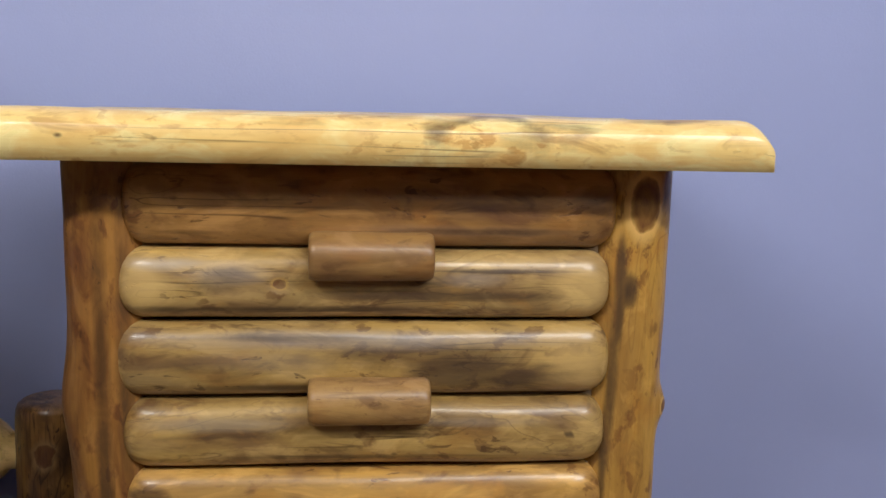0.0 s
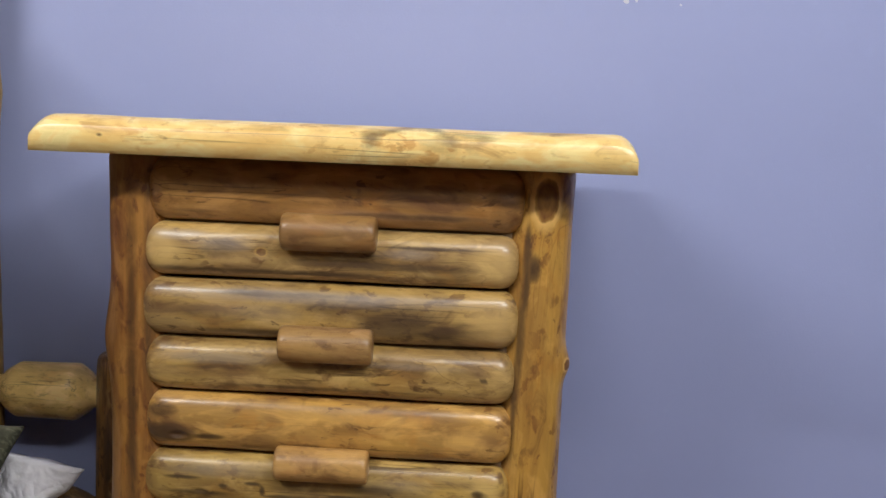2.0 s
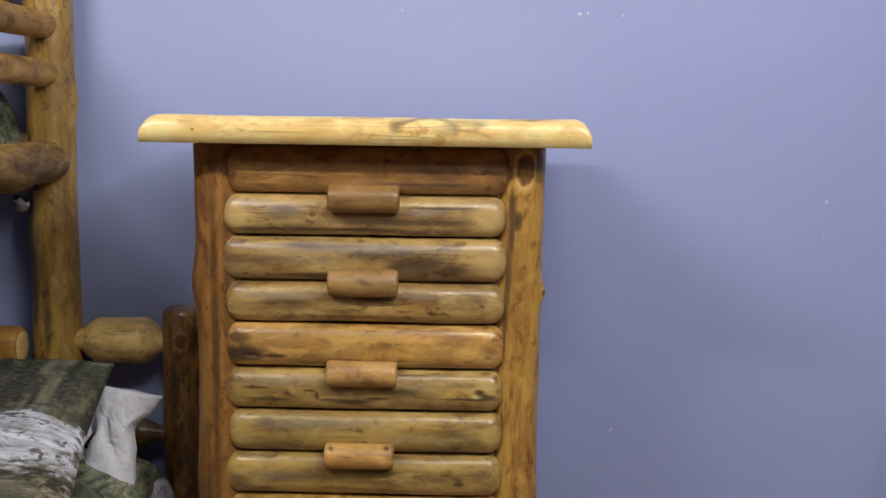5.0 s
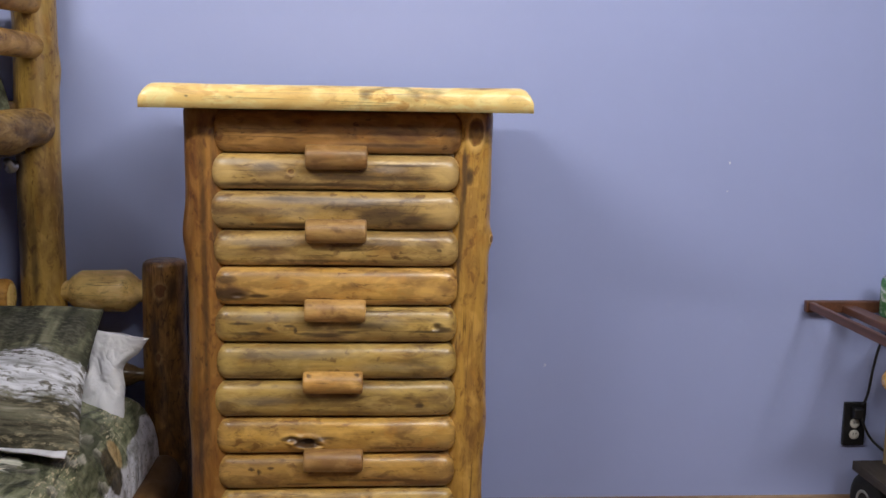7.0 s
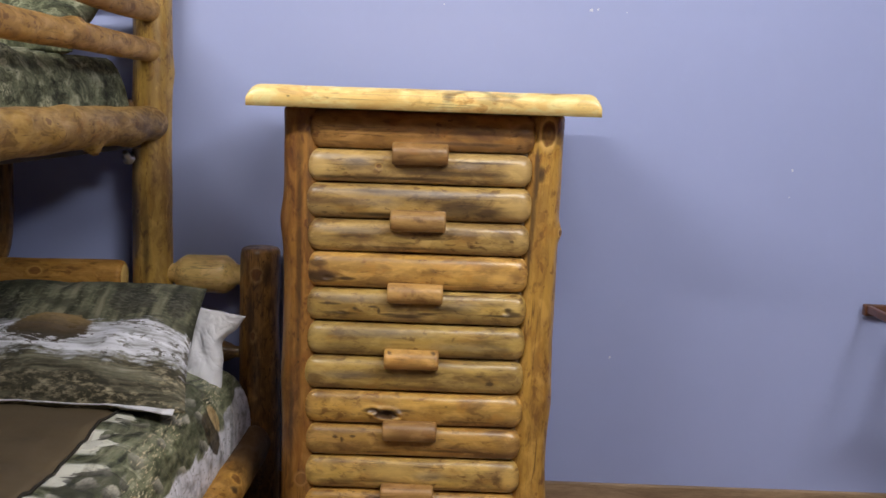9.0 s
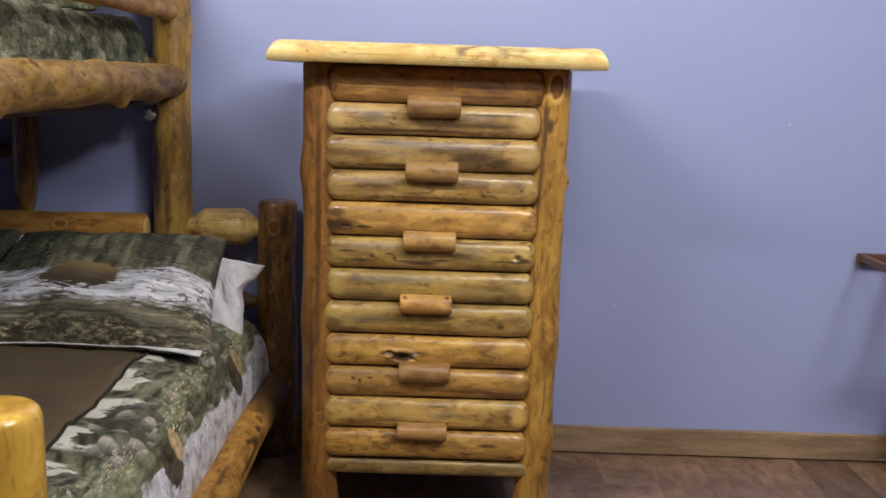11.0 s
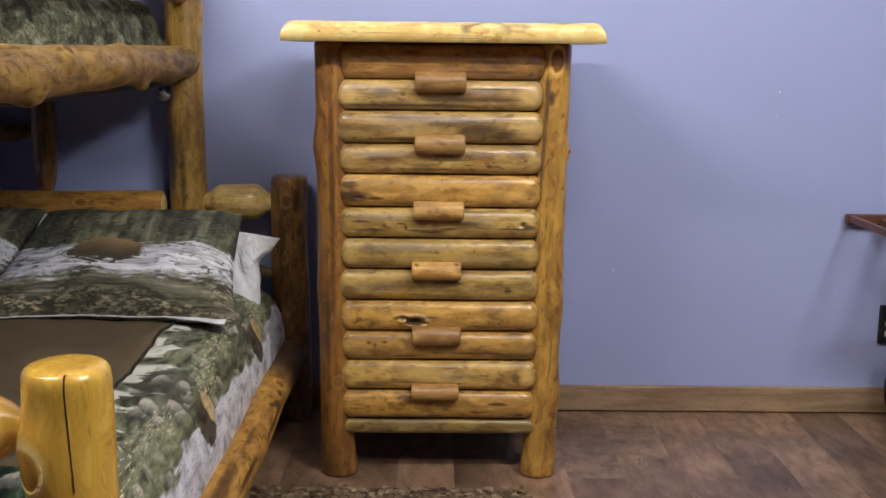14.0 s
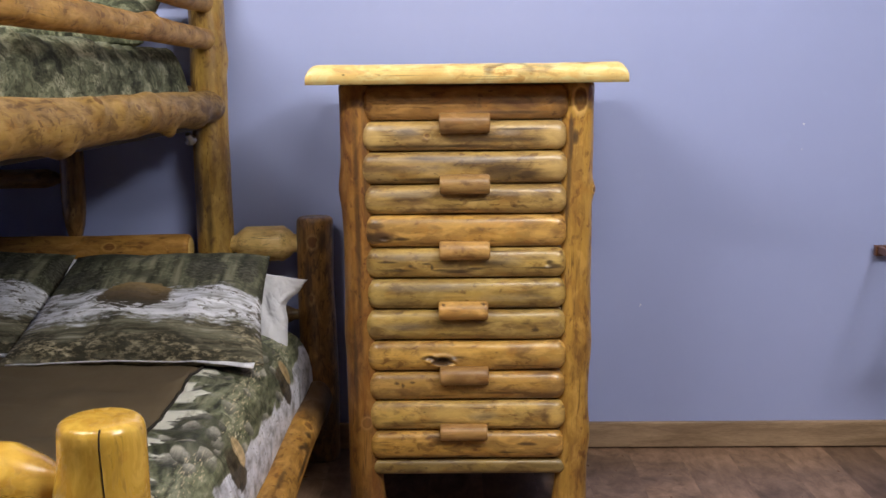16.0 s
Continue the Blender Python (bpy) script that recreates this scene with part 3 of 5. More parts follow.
def log_mesh(name, length, r0, r1, seed, ends=("cut", "cut"), seg=28, step=0.025, uneven=0.045, bend=0.0, bumps=(), knots=(), stains_or_shade=(), tenon=(0.07, 0.5)):
    """A peeled log along z from 0 to length. bumps: (z, degrees, height, width); knots: (z, degrees, radius); stains: (z, degrees, half length, half width, depth)."""
    lo, hi = end_profile(ends[0], r0, tenon), end_profile(ends[1], r1, tenon)
    zf = [(z, f) for z, f in lo]
    a, b = lo[-1][0], length - hi[-1][0]
    count = max(2, int((b - a) / step))
    zf += [(a + (b - a) * i / count, 1.0) for i in range(1, count)]
    zf += [(length - z, f) for z, f in reversed(hi)]
    rings = []
    for z, f in zf:
        t = z / length
        r = r0 + (r1 - r0) * t
        bx = bend * math.sin(math.pi * t) + 0.25 * r * uneven * 8 * noise.noise((seed * 3.1, z * 2.2, 5.0))
        by = 0.25 * r * uneven * 8 * noise.noise((seed * 1.7, z * 2.2, 9.0))
        ring = []
        for j in range(seg):
            an = 2 * math.pi * j / seg
            cx, sy = math.cos(an), math.sin(an)
            g = noise.noise((cx * 1.1 + seed * 7.3, sy * 1.1, z * 5.0)) + 0.5 * noise.noise((cx * 2.6 + seed * 3.3, sy * 2.6, z * 13.0))
            rr = r * f * (1 + uneven * g)
            for bz, ba, bh, bw in (*bumps, *((kz, ka, kr * 0.22, kr * 1.3) for kz, ka, kr, *_ in knots)):
                da = (an - radians(ba) + math.pi) % (2 * math.pi) - math.pi
                q = ((z - bz) ** 2 * 0.6 + (r * da) ** 2) / bw**2
                if q < 6:
                    rr += bh * math.exp(-q) * f
            ring.append((cx * rr + bx, sy * rr + by, z))
        rings.append(ring)

    def dist(p, z, deg, rz, ra):
        r = (r0 + r1) / 2
        da = (np.arctan2(p[:, 1], p[:, 0]) - radians(deg) + np.pi) % (2 * np.pi) - np.pi
        return np.hypot((p[:, 2] - z) / rz, r * da / ra)

    def knot_of(p):
        out = np.full(len(p), 1.0)
        for z, deg, kr, *tall in knots:
            out = np.minimum(out, 0.5 * dist(p, z, deg, kr * (tall[0] if tall else 1.5), kr))
        return np.clip(out, 0, 1)

    def stain_shade_of(p):
        out = np.zeros(len(p))
        for z, deg, hl, hw, depth in stains_or_shade:
            out = np.maximum(out, depth * np.clip(1.35 - dist(p, z, deg, hl, hw), 0, 1))
        return out

    return rings_mesh(name, rings, knot_of, stain_shade_of)


ALONG_X = Matrix.Rotation(radians(90), 4, "Y")
ALONG_Y = Matrix.Rotation(radians(-90), 4, "X")


def at_x(x, y, z):
    return Matrix.Translation((x, y, z)) @ ALONG_X


def at_y(x, y, z):
    return Matrix.Translation((x, y, z)) @ ALONG_Y


def half_log_mesh(name, length, height, depth, seed, knots=(), stains_or_shade=(), seg=28, step=0.007, pits=(), sap_shine=(), ash_sheen=()):
    """A split log with its round side to -y and its flat back at y = 0, along z; the ends are eased. x runs downwards.
    knots: (along, down, radius); stains: (along, down, half length, half height, depth)."""
    zs = [0, 0.002, 0.006, 0.012, 0.02, 0.03, 0.042]
    n = int((length - 0.084) / step)
    zs += [0.042 + (length - 0.084) * i / n for i in range(1, n)] + [length - z for z in reversed(zs)]
    rings = []
    rc, rd = 0.03, 0.04
    for z in zs:
        q = min(z, length - z)
        hh = height / 2 - (rc - math.sqrt(max(0, rc**2 - (rc - q) ** 2)) if q < rc else 0)
        dd = depth * (0.5 + 0.5 * math.sqrt(max(0, 1 - (1 - q / rd) ** 2)) if q < rd else 1)
        wave = 0.0022 * noise.noise((seed * 5.7, z * 5, 1.0))
        ring = []
        for j in range(seg + 1):
            a = math.pi * j / seg
            c, s = math.cos(a), math.sin(a)
            x = hh * math.copysign(abs(c) ** 0.8, c)
            y = -dd * s**0.72
            g = noise.noise((x * 18 + seed * 4.1, seed, z * 7))
            y *= 1 + 0.07 * g
            for pz, px, pl, ph, pd in pits:
                q = math.hypot((z - pz) / pl, (x - px) / ph)
                if q < 2.6 and s > 0.2:
                    y += pd * math.exp(-((q / 0.8) ** 4)) - 0.3 * pd * math.exp(-(((q - 1.45) / 0.4) ** 2))
            ring.append((x + wave, y, z))
        ring += [(hh * (1 - 2 * k / 5) * -1 + wave, 0.004, z) for k in range(1, 5)]
        rings.append(ring[::-1])

    def knot_of(p):
        out = np.full(len(p), 1.0)
        for z, x, kr in knots:
            out = np.minimum(out, 0.5 * np.hypot((p[:, 2] - z) / (kr * 1.4), (p[:, 0] - x) / kr))
        return np.clip(out, 0, 1)

    def spots(found):
        def of(p):
            out = np.zeros(len(p))
            for z, x, hl, hw, depth_ in found:
                out = np.maximum(out, depth_ * np.clip(1.35 - np.hypot((p[:, 2] - z) / hl, (p[:, 0] - x) / hw), 0, 1))
            return out

        return of

    return rings_mesh(name, rings, knot_of, spots(stains_or_shade), sap_shine=spots(sap_shine), ash_sheen=spots(ash_sheen))


def eased(d, r):
    return 1.0 if d >= r else math.sqrt(max(0.0, 1 - (1 - d / r) ** 2))


def steps(a, b, r, n):
    """Values from a to b, dense over a length r at both ends."""
    e = [r * (1 - math.cos(math.pi / 2 * i / 7)) for i in range(8)]
    mid = [a + r + (b - a - 2 * r) * i / n for i in range(1, n)]
    return [a + v for v in e] + mid + [b - v for v in reversed(e)]


def pad_mesh(name, xs, ys, height, floor_z, knots=None, stains_or_shade=None, swap=False):
    """A closed body with a shaped top: height(x, y) over the grid and a flat underside at floor_z."""
    nx, ny = len(xs), len(ys)
    verts = [(x, y, height(x, y)) for y in ys for x in xs] + [(x, y, floor_z) for y in ys for x in xs]
    faces = []
    o = nx * ny
    for j in range(ny - 1):
        for i in range(nx - 1):
            a = j * nx + i
            faces.append((a, a + 1, a + nx + 1, a + nx))
            faces.append((o + a, o + a + nx, o + a + nx + 1, o + a + 1))
    loop = [i for i in range(nx)] + [j * nx + nx - 1 for j in range(1, ny)] + [(ny - 1) * nx + i for i in range(nx - 2, -1, -1)] + [j * nx for j in range(ny - 2, 0, -1)]
    for k, a in enumerate(loop):
        b = loop[(k + 1) % len(loop)]
        faces.append((a, o + a, o + b, b))
    p = np.array(verts)
    me = mesh_of(name, verts, faces, True, knot=np.full(len(p), 1.0) if knots is None else knots(p), stain_or_shade=np.zeros(len(p)) if stains_or_shade is None else stains_or_shade(p))
    return me


def tube(name, points, r, resolution=3):
    """A cord through points, as a mesh."""
    pts = [Vector(p) for p in points]
    fine = []
    for i in range(len(pts) - 1):
        p0, p1, p2, p3 = pts[max(0, i - 1)], pts[i], pts[i + 1], pts[min(len(pts) - 1, i + 2)]
        for s in range(resolution * 2):
            t = s / (resolution * 2)
            fine.append(0.5 * ((2 * p1) + (p2 - p0) * t + (2 * p0 - 5 * p1 + 4 * p2 - p3) * t * t + (3 * p1 - p0 - 3 * p2 + p3) * t**3))
    fine.append(pts[-1])
    rings = []
    for i, p in enumerate(fine):
        d = (fine[min(i + 1, len(fine) - 1)] - fine[max(i - 1, 0)]).normalized()
        u = d.orthogonal().normalized() if abs(d.z) > 0.9 else d.cross(Vector((0, 0, 1))).normalized()
        w = d.cross(u)
        rings.append([tuple(p + r * (math.cos(a) * u + math.sin(a) * w)) for a in [2 * math.pi * k / 8 for k in range(8)]])
    return rings_mesh(name, rings)


def lathe(name, profile, seg=28):
    """A turned body about z from (radius, z) pairs, bottom to top."""
    rings = [[(r * math.cos(2 * math.pi * k / seg), r * math.sin(2 * math.pi * k / seg), z) for k in range(seg)] for r, z in profile]
    return rings_mesh(name, rings)


# ---- room ----
WALL_Y, ROOM_L, ROOM_R, ROOM_S, ROOM_H = 0.74, -4.6, 5.4, -7.6, 3.1
wall_north = part("wall_north", box("wall_north", ROOM_L, ROOM_R, WALL_Y, WALL_Y + 0.12, 0, ROOM_H, 0), BLUE_PAINT)
tagged(wall_north, "periwinkle blue painted wall with small nail holes", "wall", kind="structure")
for nm, b in (("wall_south", (ROOM_L, ROOM_R, ROOM_S - 0.12, ROOM_S)), ("wall_west", (ROOM_L - 0.12, ROOM_L, ROOM_S - 0.12, WALL_Y + 0.12)), ("wall_east", (ROOM_R, ROOM_R + 0.12, ROOM_S - 0.12, WALL_Y + 0.12))):
    tagged(part(nm, box(nm, *b, 0, ROOM_H, 0), BLUE_PAINT), "plain periwinkle blue painted wall", "wall", kind="structure")
tagged(part("ceiling", box("ceiling", ROOM_L - 0.12, ROOM_R + 0.12, ROOM_S - 0.12, WALL_Y + 0.12, ROOM_H, ROOM_H + 0.1, 0), CEILING_PAINT), "plain off-white ceiling", "ceiling", kind="structure")
floor = part("floor", box("floor", ROOM_L, ROOM_R, ROOM_S, WALL_Y, -0.1, -0.012, 0), DARK_GAP)
tagged(floor, "dark brown wood plank floor with streaky grain", "floor", kind="structure")


def speck(x, z, r, material, seed):
    bm = bmesh.new()
    bmesh.ops.create_circle(bm, cap_ends=True, segments=9, radius=r)
    rnd = random.Random(seed)
    for v in bm.verts:
        v.co *= rnd.uniform(0.55, 1.15)
    ex = bmesh.ops.extrude_face_region(bm, geom=bm.faces[:])
    for v in ex["geom"]:
        if isinstance(v, bmesh.types.BMVert):
            v.co.z += 0.0012
    bmesh.ops.recalc_face_normals(bm, faces=bm.faces[:])
    part("nail_hole", bm_mesh("nail_hole", bm), material, wall_north, m=Matrix.Translation((x, WALL_Y - 0.0013, z)) @ Matrix.Rotation(radians(90), 4, "X"))


def baseboard():
    bm = box_bm(ROOM_L, ROOM_R, WALL_Y - 0.019, WALL_Y - 0.0005, 0.005, 0.104, 0.004, 2)
    ob = part("baseboard", bm_mesh("baseboard", bm), BASE_WOOD)
    tagged(ob, "rough brown pine board along the foot of the wall", "baseboard", kind="structure")


baseboard()

# ---- chest of drawers ----
chest = thing("chest_of_drawers", 0, 0, 0, "honey-stained log chest with six drawers and a thick slab top", "chest of drawers")


def slab_top():
    L, D, T = 0.95, 0.56, 0.058
    xs = steps(-L / 2, L / 2, 0.034, 150)
    ys = steps(0.0, D, 0.05, 16)

    def height(x, y):
        qx, qy = max(0.0, 1 - (L / 2 - abs(x)) / 0.036), 0.85 * max(0.0, 1 - y / 0.034)
        e = 0.3 + 0.7 * math.sqrt(max(0.0, 1 - qx * qx)) * math.sqrt(1 - qy * qy)
        g = -0.01 * min(1.0, y / 0.4) + noise.noise((x * 3.0, y * 2.0, 4.0)) * 0.003 + noise.noise((x * 11.0, y * 6.0, 2.0)) * 0.0012
        return 0.002 + (T + g) * max(0.03, e)

    def stains_or_shade(p):
        out = np.zeros(len(p))
        for x, z, hl, hw, d in ((0.075, 0.028, 0.03, 0.006, 0.3), (0.22, 0.05, 0.05, 0.006, 0.36), (-0.245, 0.018, 0.02, 0.01, 0.34), (-0.3, 0.03, 0.03, 0.008, 0.28), (-0.33, 0.024, 0.02, 0.006, 0.3), (0.33, 0.057, 0.06, 0.004, 0.4), (0.0, 0.057, 0.08, 0.004, 0.25), (-0.1, 0.05, 0.06, 0.006, 0.2), (0.3, 0.025, 0.08, 0.006, 0.22)):
            out = np.maximum(out, d * np.clip(1.4 - np.hypot((p[:, 0] - x) / hl, (p[:, 2] - z) / hw), 0, 1) * (p[:, 1] < 0.1))
        # a grey swirl round a yellow eye, and its tail
        wave = 0.004 * np.sin(p[:, 0] * 55)
        d = np.hypot((p[:, 0] - 0.126) / 0.062, (p[:, 2] - 0.044 - wave) / 0.013)
        out = np.maximum(out, 0.4 * np.exp(-(((d - 1) / 0.34) ** 2)) * (p[:, 1] < 0.1))
        d = np.abs(p[:, 2] - 0.03 - 0.16 * (p[:, 0] - 0.17)) / 0.006 + np.abs(p[:, 0] - 0.215) / 0.05
        return np.maximum(out, 0.36 * np.clip(1.3 - d, 0, 1) * (p[:, 1] < 0.1))

    me = pad_mesh("slab_top", xs, ys, height, 0.0, stains_or_shade=stains_or_shade)
    # turn the mesh so that its length is local z
    me.transform(ALONG_X.inverted())
    part("slab_top", me, SLAB, chest, "thick pale yellow slab top with rounded live edges", Matrix.Translation((0, 0, 1.385)) @ ALONG_X)


slab_top()
TOP_Z = 1.386


def chest_posts():
    front_l = log_mesh("post", TOP_Z, 0.053, 0.053, 11, seg=80, step=0.007, uneven=0.035, knots=((0.325, -78, 0.015, 1.2),), bumps=((0.02, -30, 0.016, 0.05), (1.07, 195, 0.009, 0.04), (0.62, 190, 0.004, 0.05), (0.9, 185, -0.004, 0.08)), stains_or_shade=((0.05, -100, 0.08, 0.05, 0.35), (0.95, -90, 0.5, 0.012, 0.42), (1.15, -60, 0.25, 0.012, 0.4), (0.5, -110, 0.3, 0.01, 0.4)))
    part("post", front_l, KNOTTY, chest, "", Matrix.Translation((-0.332, 0.134, 0)) @ Matrix.Rotation(radians(-0.3), 4, "Y"), (0.68, 0.55, 0.54))
    front_r = log_mesh("post", TOP_Z, 0.05, 0.053, 23, seg=80, step=0.007, uneven=0.035, knots=((1.335, -84, 0.02, 1.9), (1.06, -20, 0.008, 1.3)), bumps=((0.02, 200, 0.014, 0.05), (0.58, -60, 0.006, 0.015), (1.06, -8, 0.01, 0.02), (0.56, -10, 0.006, 0.06), (0.27, -10, 0.008, 0.05)), stains_or_shade=((1.25, -114, 0.05, 0.009, 0.6), (1.222, -100, 0.024, 0.011, 0.75), (1.19, -112, 0.05, 0.006, 0.6), (1.1, -118, 0.1, 0.008, 0.5), (1.0, -125, 0.1, 0.006, 0.5), (0.7, -150, 0.05, 0.01, 0.6)))
    part("post", front_r, POST, chest, "", Matrix.Translation((0.328, 0.134, 0)) @ Matrix.Rotation(radians(0.42), 4, "Y"), (1.12, 1.08, 0.98))
    back = log_mesh("post", TOP_Z, 0.047, 0.047, 31)
    for x in (-0.345, 0.345):
        part("post", back, POST, chest, "", Matrix.Translation((x, 0.51, 0)))


chest_posts()
part("carcass", box("carcass", -0.31, 0.31, 0.118, 0.53, 0.16, 1.385, 0.002), INNER_WOOD, chest, "dark drawer cavity behind the fronts")
side = bm_mesh("side_panel", box_bm(-0.012, 0.012, 0.15, 0.5, 0.15, 1.385, 0.003))
for x in (-0.345, 0.345):
    part("side_panel", side, INNER_WOOD, chest, "", Matrix.Translation((x, 0, 0)))
part("bottom_rail", half_log_mesh("bottom_rail", 0.632, 0.052, 0.03, 77), PINE, chest, "", at_x(-0.318, 0.115, 0.173), (0.72, 0.74, 0.72))

BANDS = (1.383, 1.275, 1.182, 1.082, 0.988, 0.885, 0.788, 0.69, 0.59, 0.491, 0.396, 0.296, 0.2)
# each log: left end, length, tone, knots (along, down, radius), stains (along, down, half length, half height, depth)
LOGS = []
LOGS.append((-0.308, 0.612, (0.84, 0.68, 0.62), (), ((0.45, 0.03, 0.12, 0.006, 0.4), (0.1, 0.035, 0.06, 0.004, 0.3))))
LOGS.append((-0.314, 0.613, (1.08, 1.1, 1.15), ((0.198, -0.002, 0.0065),), ((0.12, -0.005, 0.05, 0.018, 0.3), (0.4, 0.012, 0.15, 0.008, 0.5), (0.47, -0.02, 0.1, 0.003, 0.6), (0.25, 0.03, 0.2, 0.005, 0.45), (0.05, 0.03, 0.05, 0.006, 0.4))))
LOGS.append((-0.319, 0.622, (0.92, 0.92, 0.97), (), ((0.43, 0.01, 0.075, 0.034, 0.55), (0.5, 0.02, 0.09, 0.02, 0.4), (0.33, -0.005, 0.12, 0.025, 0.3), (0.1, 0.01, 0.12, 0.02, 0.25), (0.2, -0.03, 0.2, 0.006, 0.35), (0.22, 0.036, 0.12, 0.006, 0.5), (0.53, 0.005, 0.04, 0.003, 0.5))))
LOGS.append((-0.312, 0.613, (1.0, 1.0, 0.97), (), ((0.57, 0.0, 0.006, 0.004, 0.8), (0.3, 0.03, 0.25, 0.004, 0.35), (0.12, 0.0, 0.1, 0.006, 0.25))))
LOGS.append((-0.311, 0.612, (1.25, 1.1, 0.85), (), ((0.04, 0.018, 0.05, 0.017, 1.0), (0.11, 0.022, 0.03, 0.005, 0.8), (0.03, -0.02, 0.03, 0.012, 0.55), (0.28, 0.03, 0.05, 0.005, 0.4), (0.45, -0.01, 0.15, 0.005, 0.2))))
LOGS.append((-0.313, 0.613, (1.0, 1.02, 0.95), (), ((0.57, -0.004, 0.012, 0.008, 0.7), (0.585, 0.008, 0.02, 0.004, 0.8), (0.14, 0.006, 0.008, 0.004, 0.8), (0.19, 0.0, 0.014, 0.004, 0.8), (0.207, 0.011, 0.005, 0.009, 0.8), (0.235, 0.02, 0.03, 0.004, 0.7), (0.07, -0.006, 0.03, 0.003, 0.7), (0.34, 0.016, 0.03, 0.004, 0.7), (0.1, 0.02, 0.08, 0.005, 0.45), (0.28, 0.024, 0.06, 0.006, 0.6), (0.55, 0.014, 0.06, 0.004, 0.7), (0.4, 0.0, 0.08, 0.012, 0.35), (0.5, -0.012, 0.05, 0.003, 0.5))))
LOGS.append((-0.309, 0.61, (0.95, 0.98, 0.9), (), ((0.5, 0.0, 0.08, 0.014, 0.3), (0.2, 0.01, 0.15, 0.006, 0.2))))
LOGS.append((-0.316, 0.617, (1.0, 1.03, 0.95), (), ((0.53, 0.014, 0.012, 0.007, 0.8), (0.5, -0.008, 0.02, 0.003, 0.5), (0.2, 0.0, 0.15, 0.01, 0.25))))
LOGS.append((-0.314, 0.617, (1.25, 1.12, 0.85), (), ((0.235, 0.015, 0.03, 0.012, 1.5), (0.2, 0.003, 0.03, 0.007, 0.9), (0.255, 0.005, 0.03, 0.004, 0.7), (0.28, 0.0, 0.04, 0.004, 0.5), (0.45, 0.03, 0.1, 0.004, 0.35))))
LOGS.append((-0.311, 0.612, (1.08, 0.95, 0.78), (), ((0.09, -0.012, 0.008, 0.005, 0.8), (0.11, -0.005, 0.005, 0.008, 0.8), (0.14, -0.015, 0.01, 0.004, 0.8), (0.42, 0.02, 0.1, 0.005, 0.5), (0.2, 0.03, 0.1, 0.004, 0.4))))
LOGS.append((-0.311, 0.614, (1.3, 1.28, 1.1), (), ((0.37, -0.002, 0.03, 0.006, 0.45), (0.555, 0.0, 0.02, 0.012, 0.5), (0.1, 0.02, 0.1, 0.006, 0.2))))
LOGS.append((-0.311, 0.609, (1.2, 1.03, 0.75), (), ((0.5, -0.008, 0.03, 0.005, 0.8), (0.53, 0.004, 0.03, 0.003, 0.8), (0.44, 0.02, 0.03, 0.003, 0.8), (0.05, 0.01, 0.04, 0.004, 0.5), (0.3, 0.036, 0.03, 0.004, 0.8), (0.57, 0.028, 0.015, 0.004, 0.7))))
# hollows left by broken branches: (along, down, half length, half height, depth)
PITS = {8: ((0.236, 0.014, 0.026, 0.012, 0.018), (0.2, 0.004, 0.016, 0.008, 0.009), (0.268, 0.02, 0.012, 0.006, 0.008)), 1: ((0.198, 0.0, 0.012, 0.009, 0.002),), 5: ((0.565, 0.004, 0.014, 0.008, 0.005), (0.1, 0.018, 0.012, 0.004, 0.003)), 4: ((0.06, 0.022, 0.016, 0.006, 0.004), (0.09, 0.014, 0.01, 0.004, 0.003))}
# pale sapwood with painted highlights, grey weathering with painted sheen: (along, down, half length, half height,
# depth)
SAP_SHINE = {}
SAP_SHINE[0] = ((0.3, 0.036, 0.3, 0.02, 0.6),)
SAP_SHINE[1] = ((0.03, 0.0, 0.04, 0.05, 0.9), (0.1, -0.03, 0.09, 0.012, 0.6), (0.585, 0.0, 0.05, 0.05, 0.9), (0.5, -0.034, 0.12, 0.012, 0.7), (0.15, 0.012, 0.05, 0.012, 0.5))
SAP_SHINE[2] = ((0.58, 0.005, 0.06, 0.05, 0.85), (0.1, -0.026, 0.1, 0.01, 0.5))
SAP_SHINE[3] = ((0.3, -0.034, 0.3, 0.012, 0.6), (0.04, 0.0, 0.05, 0.04, 0.5), (0.59, 0.0, 0.03, 0.04, 0.5))
SAP_SHINE[4] = ((0.36, -0.02, 0.2, 0.014, 0.6), (0.55, 0.0, 0.05, 0.03, 0.5))
SAP_SHINE[5] = ((0.58, -0.004, 0.028, 0.024, 1.1), (0.2, -0.03, 0.15, 0.01, 0.5))
SAP_SHINE[6] = ((0.03, 0.0, 0.035, 0.045, 0.6), (0.59, 0.0, 0.03, 0.045, 0.5))
SAP_SHINE[7] = ((0.05, -0.02, 0.07, 0.02, 0.5), (0.45, -0.025, 0.12, 0.012, 0.5))
SAP_SHINE[8] = ((0.17, -0.002, 0.05, 0.025, 0.7), (0.3, -0.012, 0.08, 0.015, 0.6), (0.03, 0.0, 0.03, 0.04, 0.5))
SAP_SHINE[9] = ((0.4, -0.03, 0.15, 0.01, 0.4),)
SAP_SHINE[10] = ((0.25, -0.01, 0.09, 0.03, 0.8), (0.05, -0.01, 0.06, 0.03, 0.6), (0.59, 0.0, 0.03, 0.04, 0.8), (0.5, -0.03, 0.08, 0.012, 0.7))
SAP_SHINE[11] = ((0.17, -0.018, 0.03, 0.006, 0.9), (0.42, -0.028, 0.15, 0.012, 0.5), (0.03, 0.0, 0.03, 0.04, 0.5))
ASH_SHEEN = {}
ASH_SHEEN[0] = ((0.4, 0.03, 0.2, 0.01, 0.5),)
